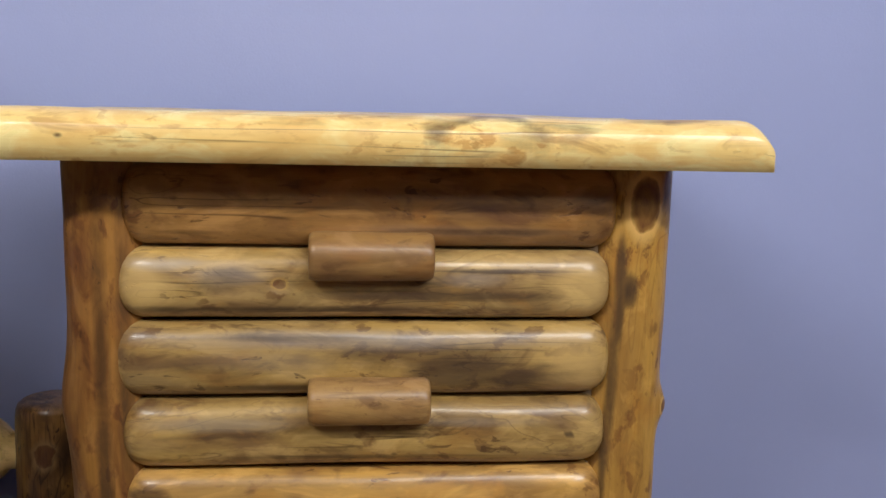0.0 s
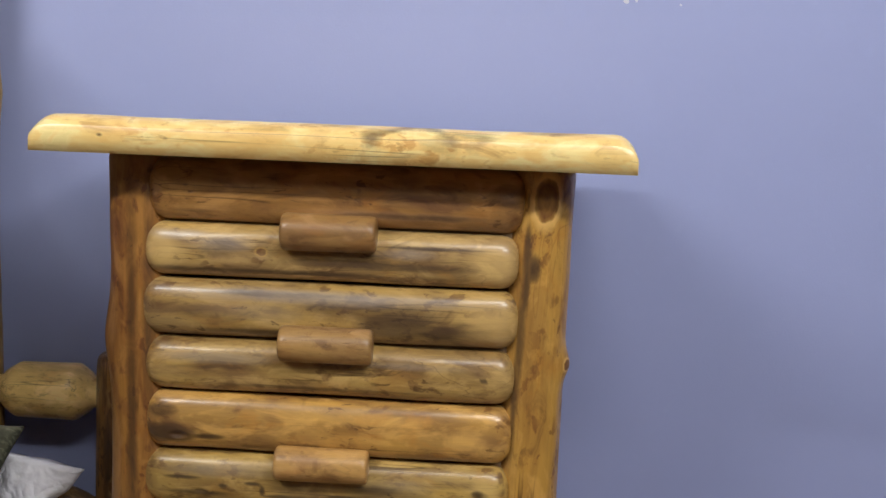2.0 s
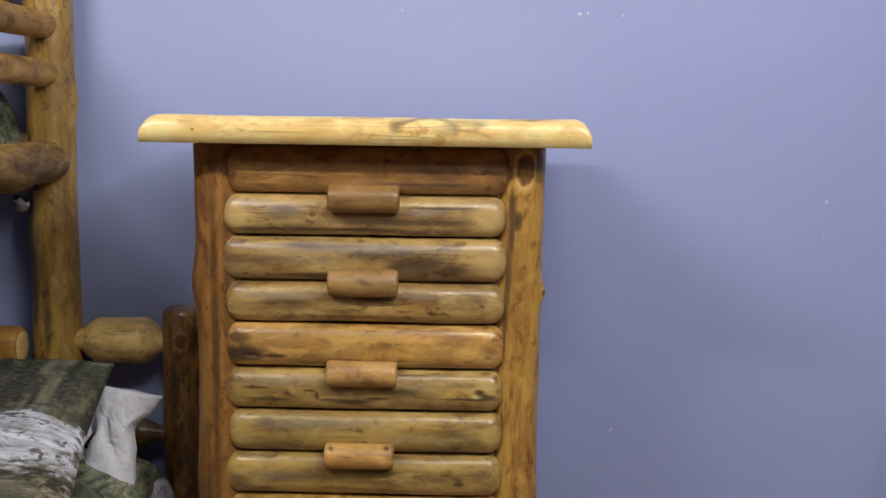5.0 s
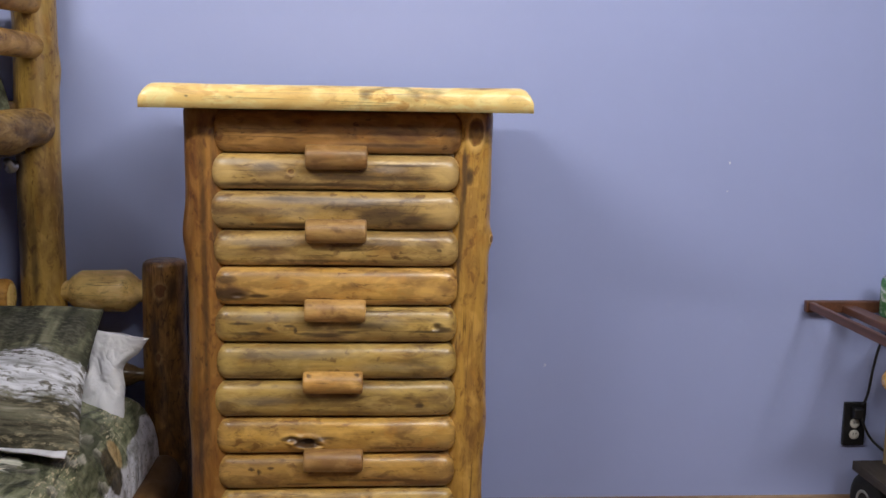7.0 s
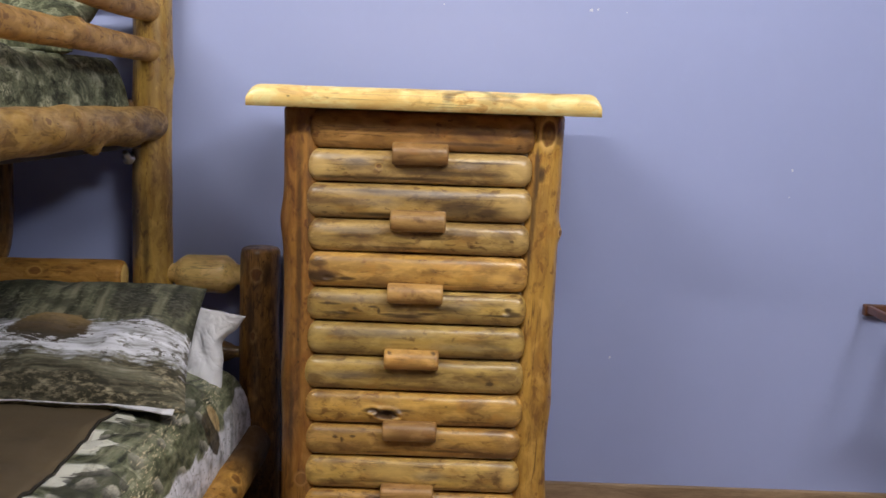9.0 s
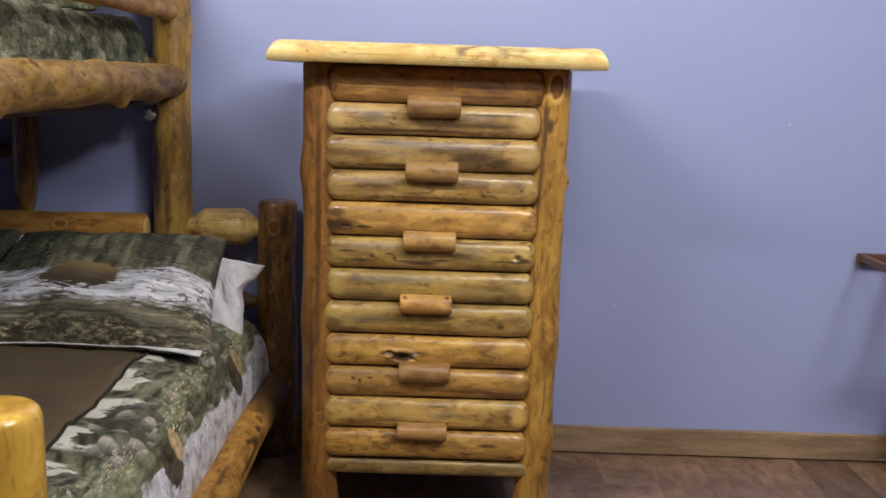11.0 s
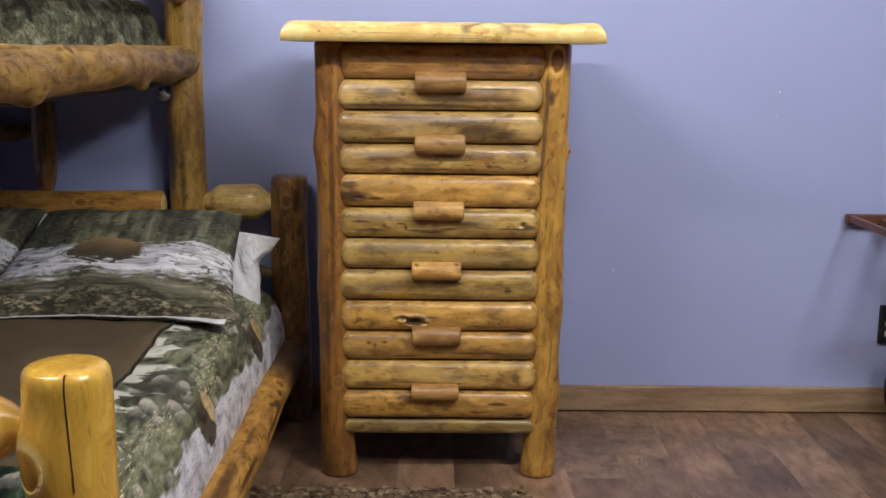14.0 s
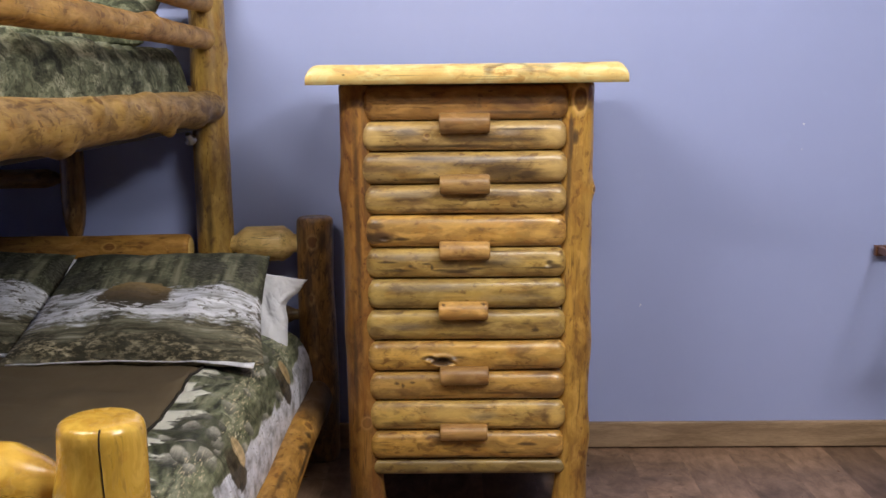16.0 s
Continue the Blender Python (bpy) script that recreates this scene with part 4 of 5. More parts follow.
ASH_SHEEN[1] = ((0.13, -0.014, 0.06, 0.016, 0.7), (0.06, -0.026, 0.06, 0.01, 0.7), (0.43, -0.01, 0.06, 0.012, 0.6))
ASH_SHEEN[2] = ((0.3, -0.026, 0.3, 0.014, 0.75), (0.2, 0.0, 0.12, 0.02, 0.4))
ASH_SHEEN[3] = ((0.12, -0.016, 0.14, 0.012, 0.6), (0.42, -0.016, 0.16, 0.008, 0.5))
ASH_SHEEN[5] = ((0.13, -0.02, 0.12, 0.014, 0.6), (0.44, -0.01, 0.1, 0.016, 0.5))
ASH_SHEEN[6] = ((0.2, -0.02, 0.2, 0.014, 0.5), (0.45, 0.01, 0.15, 0.016, 0.5))
ASH_SHEEN[7] = ((0.12, 0.0, 0.1, 0.02, 0.5),)
ASH_SHEEN[10] = ((0.36, 0.0, 0.06, 0.02, 0.5),)
HANDLES = (
    (-0.084, 0.071, 1.268, 0.031, (0.82, 0.76, 0.7)),
    (-0.084, 0.07, 1.083, 0.0305, (0.92, 0.9, 0.86)),
    (-0.087, 0.069, 0.879, 0.029, (1.25, 1.2, 1.05)),
    (-0.091, 0.063, 0.691, 0.029, (1.5, 1.42, 1.12)),
    (-0.09, 0.064, 0.482, 0.03, (1.1, 1.02, 0.88)),
    (-0.091, 0.06, 0.297, 0.0265, (1.05, 0.96, 0.88)),
)


def drawers():
    for k in range(6):
        top, bottom = BANDS[2 * k] - 0.004, BANDS[2 * k + 2] + 0.004
        dr = part("drawer", box("drawer", -0.29, 0.29, 0.105, 0.117, bottom, top, 0.001), INNER_WOOD, chest, "")
        for i in (2 * k, 2 * k + 1):
            left, length, tone, knots, stains_or_shade = LOGS[i]
            hi, lo = BANDS[i], BANDS[i + 1]
            me = half_log_mesh("front_log", length + 0.008, hi - lo - 0.0025, 0.04, 40 + i, knots, stains_or_shade, *((44, 0.0035) if i in PITS else (32, 0.006)), PITS.get(i, ()), SAP_SHINE.get(i, ()), ASH_SHEEN.get(i, ()))
            part("front_log", me, PINE, dr, "", at_x(left - 0.004, 0.113, (hi + lo) / 2), tone)
        x0, x1, z, r, tone = HANDLES[k]
        me = log_mesh("handle", x1 - x0, r, r * 0.98, 60 + k, ("cut", "cut"), 32, 0.012, 0.02, stains_or_shade=((0.016, -140, 0.006, 0.006, 0.9), (0.14, -146, 0.005, 0.006, 0.9), (0.05, -100, 0.02, 0.003, 0.5)) if k == 3 else ())
        part("handle", me, HANDLE, dr, "short turned log handle", at_x(x0, 0.066, z), tone)


drawers()

# ---- bunk bed ----
bed = thing("bunk_bed", -1.25, -0.47, 0, "rustic peeled-log bunk bed with thick posts and rails", "bunk bed")
TO_BED = Matrix.Translation((1.25, 0.47, 0))


def bed_log(name, me, material, m, label="", tone=(1, 1, 1)):
    return part(name, me, material, bed, label, TO_BED @ m, tone)


def bunk_frame():
    T = Matrix.Translation
    # posts at the wall
    # the dark patches on this post are shadow painted into its colour
    bed_log("tall_post", log_mesh("tall_post", 2.15, 0.068, 0.062, 101, seg=40, uneven=0.035, knots=((1.02, -120, 0.008),), bumps=((1.48, 10, 0.007, 0.03), (1.1, -60, 0.006, 0.06)), stains_or_shade=((1.0, -130, 0.14, 0.03, 0.55), (0.92, -95, 0.2, 0.016, 0.45), (1.2, -140, 0.05, 0.04, 0.5))), POST, T((-0.912, 0.655, 0)), tone=(0.95, 1.0, 1.0))
    bed_log("tall_post", log_mesh("tall_post", 2.15, 0.066, 0.062, 102), POST, T((-2.02, 0.655, 0)))
    bed_log("short_post", log_mesh("short_post", 0.915, 0.07, 0.066, 103, ("cut", "dome"), 40, uneven=0.04, knots=((0.83, -92, 0.02, 1.2), (0.62, -100, 0.012)), stains_or_shade=((0.83, -62, 0.05, 0.016, 0.9), (0.7, -110, 0.1, 0.012, 0.7))), BROWN, T((-0.548, 0.65, 0)), tone=(0.95, 0.8, 0.66))
    # posts at the foot
    bed_log("foot_post", log_mesh("foot_post", 0.9, 0.07, 0.065, 104, ("cut", "dome"), 120, 0.005, 0.018, knots=((0.755, -126, 0.022, 1.6),), bumps=((0.798, -128, 0.012, 0.026), (0.75, -126, 0.009, 0.036))), GOLD, T((-0.567, -1.58, 0)), "glossy golden pine post with a drying crack")
    bed_log("tall_post", log_mesh("tall_post", 2.15, 0.066, 0.062, 105), GOLD, T((-0.96, -1.58, 0)))
    bed_log("tall_post", log_mesh("tall_post", 2.15, 0.066, 0.062, 106), GOLD, T((-2.02, -1.58, 0)))
    # drying crack in the foot post
    crack = []
    for dx, r, z in ((0.017, 0.0575, 0.8985), (0.017, 0.0615, 0.894), (0.0175, 0.0648, 0.885)):
        crack.append((-0.567 + dx, -1.58 - math.sqrt(r * r - dx * dx), z))
    for i in range(18):
        t = i / 17
        dx = 0.0175 + 0.0002 * math.sin(i * 1.9) + 0.006 * t
        crack.append((-0.567 + dx, -1.58 - math.sqrt(0.0657**2 - dx * dx) - 0.0006 * t, 0.872 - 0.15 * t))
    # rails
    # side rail: the first, widest mark turns its far end near black
    bed_log("side_rail", log_mesh("side_rail", 2.16, 0.06, 0.057, 107, ("tenon", "tenon"), 32, uneven=0.06, knots=((1.62, -50, 0.02, 1.3), (1.0, -25, 0.014), (0.6, -40, 0.014)), stains_or_shade=((2.02, -40, 0.3, 0.25, 1.2), (1.56, -38, 0.02, 0.012, 1.3), (1.47, -30, 0.03, 0.008, 1.3), (1.43, -48, 0.02, 0.006, 1.2), (1.3, -12, 0.2, 0.005, 1.2), (0.95, -20, 0.16, 0.005, 1.1), (1.15, -60, 0.1, 0.008, 0.7), (0.7, -70, 0.3, 0.02, 0.6))), RAIL, at_y(-0.545, -1.54, 0.272), tone=(1.4, 1.32, 1.1))
    bed_log("side_rail", log_mesh("side_rail", 2.16, 0.06, 0.06, 108, ("tenon", "tenon")), BROWN, at_y(-2.02, -1.54, 0.285))
    bed_log("upper_rail", log_mesh("upper_rail", 2.16, 0.061, 0.055, 109, ("tenon", "dome"), 36, uneven=0.06, bumps=((1.55, 75, 0.022, 0.022), (1.2, 5, 0.014, 0.03), (1.02, -30, 0.016, 0.022), (0.85, -40, 0.018, 0.03), (1.9, 60, 0.01, 0.05), (1.35, -60, 0.01, 0.03), (0.7, 70, 0.016, 0.03), (2.05, 20, 0.008, 0.03)), knots=((1.15, -25, 0.012), (1.55, 75, 0.012), (0.85, -40, 0.014)), stains_or_shade=((1.95, 0, 0.25, 0.08, 0.3), (1.6, -40, 0.2, 0.04, 0.25)), tenon=(0.1, 0.6)), RAIL, at_y(-0.898, -1.55, 1.31), tone=(1.05, 1.12, 1.12))
    bed_log("upper_rail", log_mesh("upper_rail", 2.16, 0.06, 0.058, 110, ("tenon", "tenon")), BROWN, at_y(-2.02, -1.54, 1.31))
    bed_log("guard_rail", log_mesh("guard_rail", 2.16, 0.04, 0.036, 111, ("tenon", "dome"), 30, uneven=0.05, bumps=((1.45, -60, 0.012, 0.03),), knots=((1.45, -50, 0.012),)), RAIL, at_y(-0.905, -1.55, 1.548), "", (1.3, 1.3, 1.2))
    bed_log("guard_rail", log_mesh("guard_rail", 2.16, 0.038, 0.036, 112, ("tenon", "dome"), 30, uneven=0.05, bumps=((1.6, -20, 0.01, 0.03), (1.2, 60, 0.012, 0.03))), RAIL, at_y(-0.905, -1.55, 1.672), "", (1.2, 1.2, 1.1))
    # headboards between the posts
    low = bed_log("headboard_rail", log_mesh("headboard_rail", 1.03, 0.046, 0.057, 113, ("tenon", "dome"), 36, knots=((0.75, -110, 0.015),), tenon=(0.07, 0.7)), RAIL, at_x(-2.02, 0.6, 0.805), tone=(1.2, 1.1, 0.95))
    part("end_grain", lathe("end_grain", [(0.001, -0.004), (0.04, -0.004), (0.044, -0.001), (0.04, 0.002), (0.02, 0.003), (0.001, 0.003)], 26), SCAR, low, "pale sawn end", Matrix.Translation((0, 0, 1.029)), (0.8, 0.75, 0.7))
    bed_log("headboard_rail", log_mesh("headboard_rail", 1.06, 0.045, 0.05, 114, ("tenon", "tenon")), GOLD, at_x(-2.02, 0.63, 1.77))
    bed_log("headboard_rail", log_mesh("headboard_rail", 0.56, 0.035, 0.035, 115, ("tenon", "tenon")), BROWN, at_x(-2.0, 0.64, 1.06), "", (0.7, 0.6, 0.5))
    for k, x in enumerate((-1.412, -1.77)):
        bed_log("spindle", log_mesh("spindle", 0.48, 0.042, 0.043, 116 + k, ("point", "cut"), 28, knots=((0.1, -80, 0.009),)), BROWN, T((x, 0.625, 0.845)), "", (1.0, 0.9, 0.75))
    bed_log("headboard_rail", log_mesh("headboard_rail", 1.06, 0.05, 0.05, 121), BROWN, at_x(-2.02, 0.64, 1.34), "", (0.7, 0.65, 0.6))
    # short turned link between the tall and the short post
    bed_log("link_log", log_mesh("link_log", 0.25, 0.062, 0.066, 118, ("tenon", "tenon"), 30, 0.012, 0.012, tenon=(0.055, 0.52)), PALE, at_x(-0.858, 0.655, 0.815), "pale turned log with tapered tenons", (1.27, 1.24, 1.25))
    bed_log("link_log", log_mesh("link_log", 0.25, 0.04, 0.04, 119, ("tenon", "tenon"), 26, 0.012), BROWN, at_x(-0.858, 0.655, 0.55))
    # footboard
    bed_log("foot_rail", log_mesh("foot_rail", 0.42, 0.062, 0.066, 120, ("tenon", "tenon"), 36, 0.012, 0.02, tenon=(0.115, 0.36)), GOLD, at_x(-1.01, -1.58, 0.795), "golden turned log with tapered tenons")
    bed_log("foot_rail", log_mesh("foot_rail", 1.45, 0.05, 0.05, 122, ("tenon", "tenon")), GOLD, at_x(-2.02, -1.58, 0.38))
    part("bunk_board", box("bunk_board", -2.0, -0.93, -1.52, 0.62, 1.235, 1.251, 0.002), DECK_WOOD, bed, "", TO_BED)
    part("bunk_board", box("bunk_board", -2.0, -0.6, -1.52, 0.58, 0.25, 0.268, 0.002), DECK_WOOD, bed, "", TO_BED)
    # metal bolt under the upper rail
    part("bolt", lathe("bolt", [(0.001, 0), (0.012, 0.0), (0.014, 0.003), (0.014, 0.006), (0.007, 0.008), (0.007, 0.03), (0.001, 0.03)], 12), METAL, bed, "shiny zinc bolt", TO_BED @ Matrix.Translation((-0.965, 0.575, 1.195)) @ Matrix.Rotation(radians(60), 4, "X") @ Matrix.Scale(1.5, 4))
    return crack


CRACK = bunk_frame()


def crack_strip():
    """A dark sliver that follows the drying crack of the foot post."""
    v, f = [], []
    for i, (x, y, z) in enumerate(CRACK):
        w = 0.0007 * (1 - i / len(CRACK)) ** 1.2 + 0.0003
        v += [(x - w, y - 0.0006, z), (x + w, y - 0.0006, z), (x + w, y + 0.012, z), (x - w, y + 0.012, z)]
        if i:
            a = 4 * i
            f += [(a - 4, a - 3, a + 1, a), (a - 3, a - 2, a + 2, a + 1), (a - 1, a - 4, a, a + 3)]
    part("crack", mesh_of("crack", v, f, False), DARK_GAP, bed, "dark drying crack", TO_BED)


crack_strip()


def branch_scar():
    """The raised, pale collar round a cut branch on the foot post."""
    rings, r, a0 = [], 0.0705, radians(-126)
    for i in range(34):
        t = 2 * math.pi * i / 32
        a, z = a0 + 0.024 * math.cos(t) / r, 0.755 + 0.037 * math.sin(t)
        rr = r + 0.0012 + 0.0012 * noise.noise((math.cos(t) * 2, math.sin(t) * 2, 3.0))
        rings.append((-0.567 + rr * math.cos(a), -1.58 + rr * math.sin(a), z))
    part("branch_scar", tube("branch_scar", rings, 0.0036, 1), SCAR, bed, "pale raised ring round a cut branch", TO_BED)


branch_scar()

# ---- bedding ----
comforter = thing("comforter", -1.28, -0.45, 0.27, "forest-print comforter with a plain brown middle panel", "comforter")
TO_COMF = Matrix.Translation((1.28, 0.45, -0.27))


def comforter_height(x, y, x0=-1.98, x1=-0.562, y0=-1.5, y1=0.57):
    d = min(x - x0, x1 - x)
    e = eased(d, 0.13)
    f = eased(min(y - y0, y1 - y), 0.1)
    w = 0.016 * noise.noise((x * 4.0, y * 3.2, 3.0)) + 0.01 * noise.noise((x * 7.0, y * 8.0, 7.0)) - 0.008 * (1 - abs(math.sin(y * 13 + 3 * noise.noise((x * 3, y * 2, 4.0))))) ** 3
    fold = 0.02 * (1 - 2 * abs(math.sin(y * 8.5 + 2.5 * noise.noise((x * 4, y * 2.5, 1.0)))) ** 0.5) * max(0.0, 1 - abs(d - 0.1) / 0.2)
    return 0.33 + (0.235 + w + fold) * min(e, f)


def comforter_body():
    xs = steps(-1.98, -0.562, 0.12, 50)
    ys = steps(-1.5, 0.57, 0.08, 110)
    part("cover", pad_mesh("cover", xs, ys, comforter_height, 0.27), COMFORTER, comforter, "olive forest print with pale snowy sides", TO_COMF)
    # plain panel, quilted, a little proud of the cover
    x1 = -0.79
    px = [-1.86 + (x1 + 1.86) * i / 40 for i in range(41)]
    py = [-1.2 + (0.5 + 1.2) * i / 60 for i in range(61)]

    def h(x, y):
        q = eased(min(x1 - x, x + 1.86), 0.03)
        return comforter_height(x, y) + 0.003 + 0.006 * q + 0.002 * math.sin(x * 40) * q

    part("center_panel", pad_mesh("center_panel", px, py, h, 0.4), BROWN_CLOTH, comforter, "plain dark brown quilted panel", TO_COMF)
    part("piping", tube("piping", [(x1 + 0.004, -1.2 + 1.7 * i / 50, comforter_height(x1, -1.2 + 1.7 * i / 50) + 0.006) for i in range(51)], 0.004), PIPING, comforter, "dark corded seam", TO_COMF)


comforter_body()


def edge_wave(u, seed):
    return 0.016 * noise.noise((u * 1.7, seed, 2.0)) + 0.008 * noise.noise((u * 5.0, seed, 6.0))


def pillow_mesh(name, w, h, t, seed, nx=44, ny=34, taper=0.0):
    """A stuffed pillow: x across 0..w, z up 0..h, its face to -y."""
    verts, faces = [], []
    for side_y in (-1, 1):
        for j in range(ny + 1):
            for i in range(nx + 1):
                u, v = 2 * i / nx - 1, 2 * j / ny - 1
                pu, pv = 1 - abs(u) ** 3.0, 1 - abs(v) ** 3.0
                bulge = (max(0, pu) * max(0, pv)) ** 0.5
                wr = noise.noise((u * 2.2 + seed, v * 2.2, side_y)) * 0.02 + noise.noise((u * 6 + seed, v * 5, side_y)) * 0.008
                pull = (1 - 0.05 * (abs(u) ** 2) * (1 - abs(v) ** 2)) * (1 - taper * (v + 1) / 2)
                pull_v = 1 - 0.06 * (1 - abs(u) ** 2) * (abs(v) ** 2)
                x = w / 2 + w / 2 * u * pull
                z = h / 2 + h / 2 * v * pull_v + edge_wave(u, seed) * max(0.0, -v) ** 3
                verts.append((x, side_y * (t / 2 * bulge + wr * bulge + 0.002), z))
    n = nx + 1
    o = n * (ny + 1)
    for j in range(ny):
        for i in range(nx):
            a = j * n + i
            faces.append((a, a + 1, a + n + 1, a + n))
            faces.append((o + a, o + a + n, o + a + n + 1, o + a + 1))
    loop = list(range(n)) + [j * n + nx for j in range(1, ny + 1)] + [ny * n + i for i in range(nx - 1, -1, -1)] + [j * n for j in range(ny - 1, 0, -1)]
    for k, a in enumerate(loop):
        b = loop[(k + 1) % len(loop)]
        faces.append((a, o + a, o + b, b))
    return mesh_of(name, verts, faces)


def pillows():
    p = thing("pillow", -1.39, -0.135, 0.578, "stuffed pillow in a lake-and-woods print sham", "pillow", "pillows on the lower bunk")
    lean = Matrix.Rotation(radians(-66), 4, "X")
    def hem(seed, wide):
        us = [-0.96 + 1.92 * i / 24 for i in range(25)]
        rings = []
        for u in us:
            x, z, w = wide * (0.5 + 0.486 * u), 0.0173 * (1 - u * u) + edge_wave(u, seed), 0.0012 + 0.024 * max(0.0, (u - 0.4) / 0.6)
            y = -0.002 - 0.3 * w
            rings.append([(x, y, z + 0.0015), (x, y - 0.002, z), (x, y - 0.004, z - w), (x, y, z - w - 0.001), (x, y + 0.004, z)])
        return rings_mesh("hem", rings)

    part("sham", pillow_mesh("sham", 0.79, 0.575, 0.15, 3, taper=0.17), SHAM, p, "", lean)
    part("hem", hem(3, 0.79), WHITE_CLOTH, p, "white hem", lean)
    p2 = thing("pillow", -2.06, -0.03, 0.578, "stuffed pillow in a lake-and-woods print sham, beside another", "pillow", "pillows on the lower bunk")
    part("sham", pillow_mesh("sham", 0.74, 0.56, 0.15, 9, taper=0.12), SHAM, p2, "", lean)
    part("hem", hem(9, 0.74), WHITE_CLOTH, p2, "white hem", lean)
    b = thing("white_pillow", -1.905, 0.5, 0.562, "white pillow propped against the headboard behind printed shams", "pillow", "pillows on the lower bunk")
    part("case", pillow_mesh("case", 0.6, 0.18, 0.1, 27), WHITE_CLOTH, b, "", Matrix.Rotation(radians(-5), 4, "Y") @ Matrix.Rotation(radians(-10), 4, "X"))
    w = thing("white_pillow", -1.3, 0.36, 0.56, "white pillow with a crumpled case end, under a printed sham", "pillow", "pillows on the lower bunk")
    body = pillow_mesh("case", 0.58, 0.4, 0.1, 14)
    part("case", body, WHITE_CLOTH, w, "", Matrix.Translation((0, -0.22, 0.05)) @ Matrix.Rotation(radians(-86), 4, "X"))
    return w


white_pillow = pillows()


def case_end():
    """The open, crumpled end of the white pillow case: a flattened sleeve, pinched in the middle, its mouth flopping over."""
    rings = []
    for i in range(38):
        t = i / 37
        cx = 0.01 * math.sin(t * 2.6) + 0.05 * t**3
        wx = 0.067 * (1 - 0.3 * math.exp(-(((t - 0.58) / 0.16) ** 2))) * (1.0 + 0.25 * max(0.0, t - 0.7) / 0.3)
        wy = 0.042 * (1 - 0.6 * t) + 0.004
        ring = []
        for k in range(56):
            a = 2 * math.pi * k / 56
            g = 1 + 0.1 * noise.noise((math.cos(a) * 1.8, math.sin(a) * 1.8, t * 5.0)) + 0.07 * math.sin(a * 4 + t * 9) * math.exp(-(((t - 0.6) / 0.3) ** 2))
            crease = 0.35 * max(0.0, 1 - abs(math.cos(a) - 0.5 * math.sin(t * 7)) * 3) * math.exp(-(((t - 0.55) / 0.25) ** 2))
            z = 0.245 * t - 0.014 * max(0.0, t - 0.72) * 3.5 * math.cos(a) + 0.012 * noise.noise((math.cos(a), t * 3, 8.0))
            z -= 0.02 * max(0.0, 0.2 - t) * 5 * math.cos(a)
            ring.append((cx + wx * math.cos(a) * g, wy * math.sin(a) * g * (1 - crease), z))
        rings.append(ring)
    part("case_end", rings_mesh("case_end", rings), WHITE_CLOTH, white_pillow, "", Matrix.Translation((-0.685 + 1.3, 0.0, -0.06)) @ Matrix.Rotation(radians(-8), 4, "X"))


case_end()


def upper_bedding():
    m = thing("upper_mattress", -1.47, -0.47, 1.252, "bunk mattress under a bark-camouflage blanket", "mattress")
    to = Matrix.Translation((1.47, 0.47, -1.252))
    xs = steps(-1.98, -0.965, 0.06, 30)
    ys = steps(-1.5, 0.6, 0.06, 90)

    def h(x, y):
        e = min(eased(min(x + 1.98, -0.965 - x), 0.07), eased(min(y + 1.5, 0.6 - y), 0.07))
        return 1.285 + (0.225 + 0.012 * noise.noise((x * 5, y * 5, 2.0)) + 0.006 * math.sin(y * 40 + 4 * noise.noise((y * 3, 0, 0)))) * e

    part("blanket", pad_mesh("blanket", xs, ys, h, 1.27), CAMO, m, "bark-camouflage blanket with vertical folds", to)
    part("mattress_core", box("mattress_core", -1.96, -0.985, -1.48, 0.58, 1.252, 1.269, 0.004), BROWN_CLOTH, m, "plain brown ticking", to)
    p = thing("pillow", -1.62, 0.12, 1.515, "bark-camouflage pillow on the upper bunk", "pillow")
    part("sham", pillow_mesh("sham", 0.64, 0.46, 0.15, 21), CAMO, p, "", Matrix.Rotation(radians(-60), 4, "X"))


upper_bedding()

# ---- rug ----
def rug():
    r = thing("shag_rug", -0.16, -0.75, 0, "shaggy brown rug of flat leather-like strips on the floor", "rug")
    part("backing", box("backing", -0.46, 0.45, -0.72, 0.70, 0.001, 0.008, 0.002), RUG_BACK, r, "plain brown backing")
    rnd = random.Random(5)
    verts, faces = [], []
    for k in range(9500):
        x = rnd.uniform(-0.45, 0.415)
        y = rnd.uniform(-0.7, 0.69) if k % 3 == 0 else rnd.uniform(0.05, 0.69)
        a = rnd.uniform(0, 2 * math.pi)
        ln, wd = rnd.uniform(0.028, 0.055), rnd.uniform(0.005, 0.01)
        dx, dy = math.cos(a), math.sin(a)
        z0, up = rnd.uniform(0.008, 0.018), rnd.uniform(0.003, 0.016)
        b = len(verts)
        for s, wz, wf in ((0, 0, 0.5), (0.35, up, 1.0), (0.7, up * 0.95, 0.9), (1.0, up * rnd.uniform(0.2, 0.8), 0.25)):
            cx, cy = x + dx * ln * s, y + dy * ln * s
            verts += [(cx - dy * wd * wf, cy + dx * wd * wf, z0 + wz), (cx + dy * wd * wf, cy - dx * wd * wf, z0 + wz + rnd.uniform(-0.002, 0.002))]
        faces += [(b, b + 1, b + 3, b + 2), (b + 2, b + 3, b + 5, b + 4), (b + 4, b + 5, b + 7, b + 6)]
    tagged(part("shag", mesh_of("shag", verts, faces, False), SHAG, r, "brown curled shag strips"), kind="stuff")


rug()

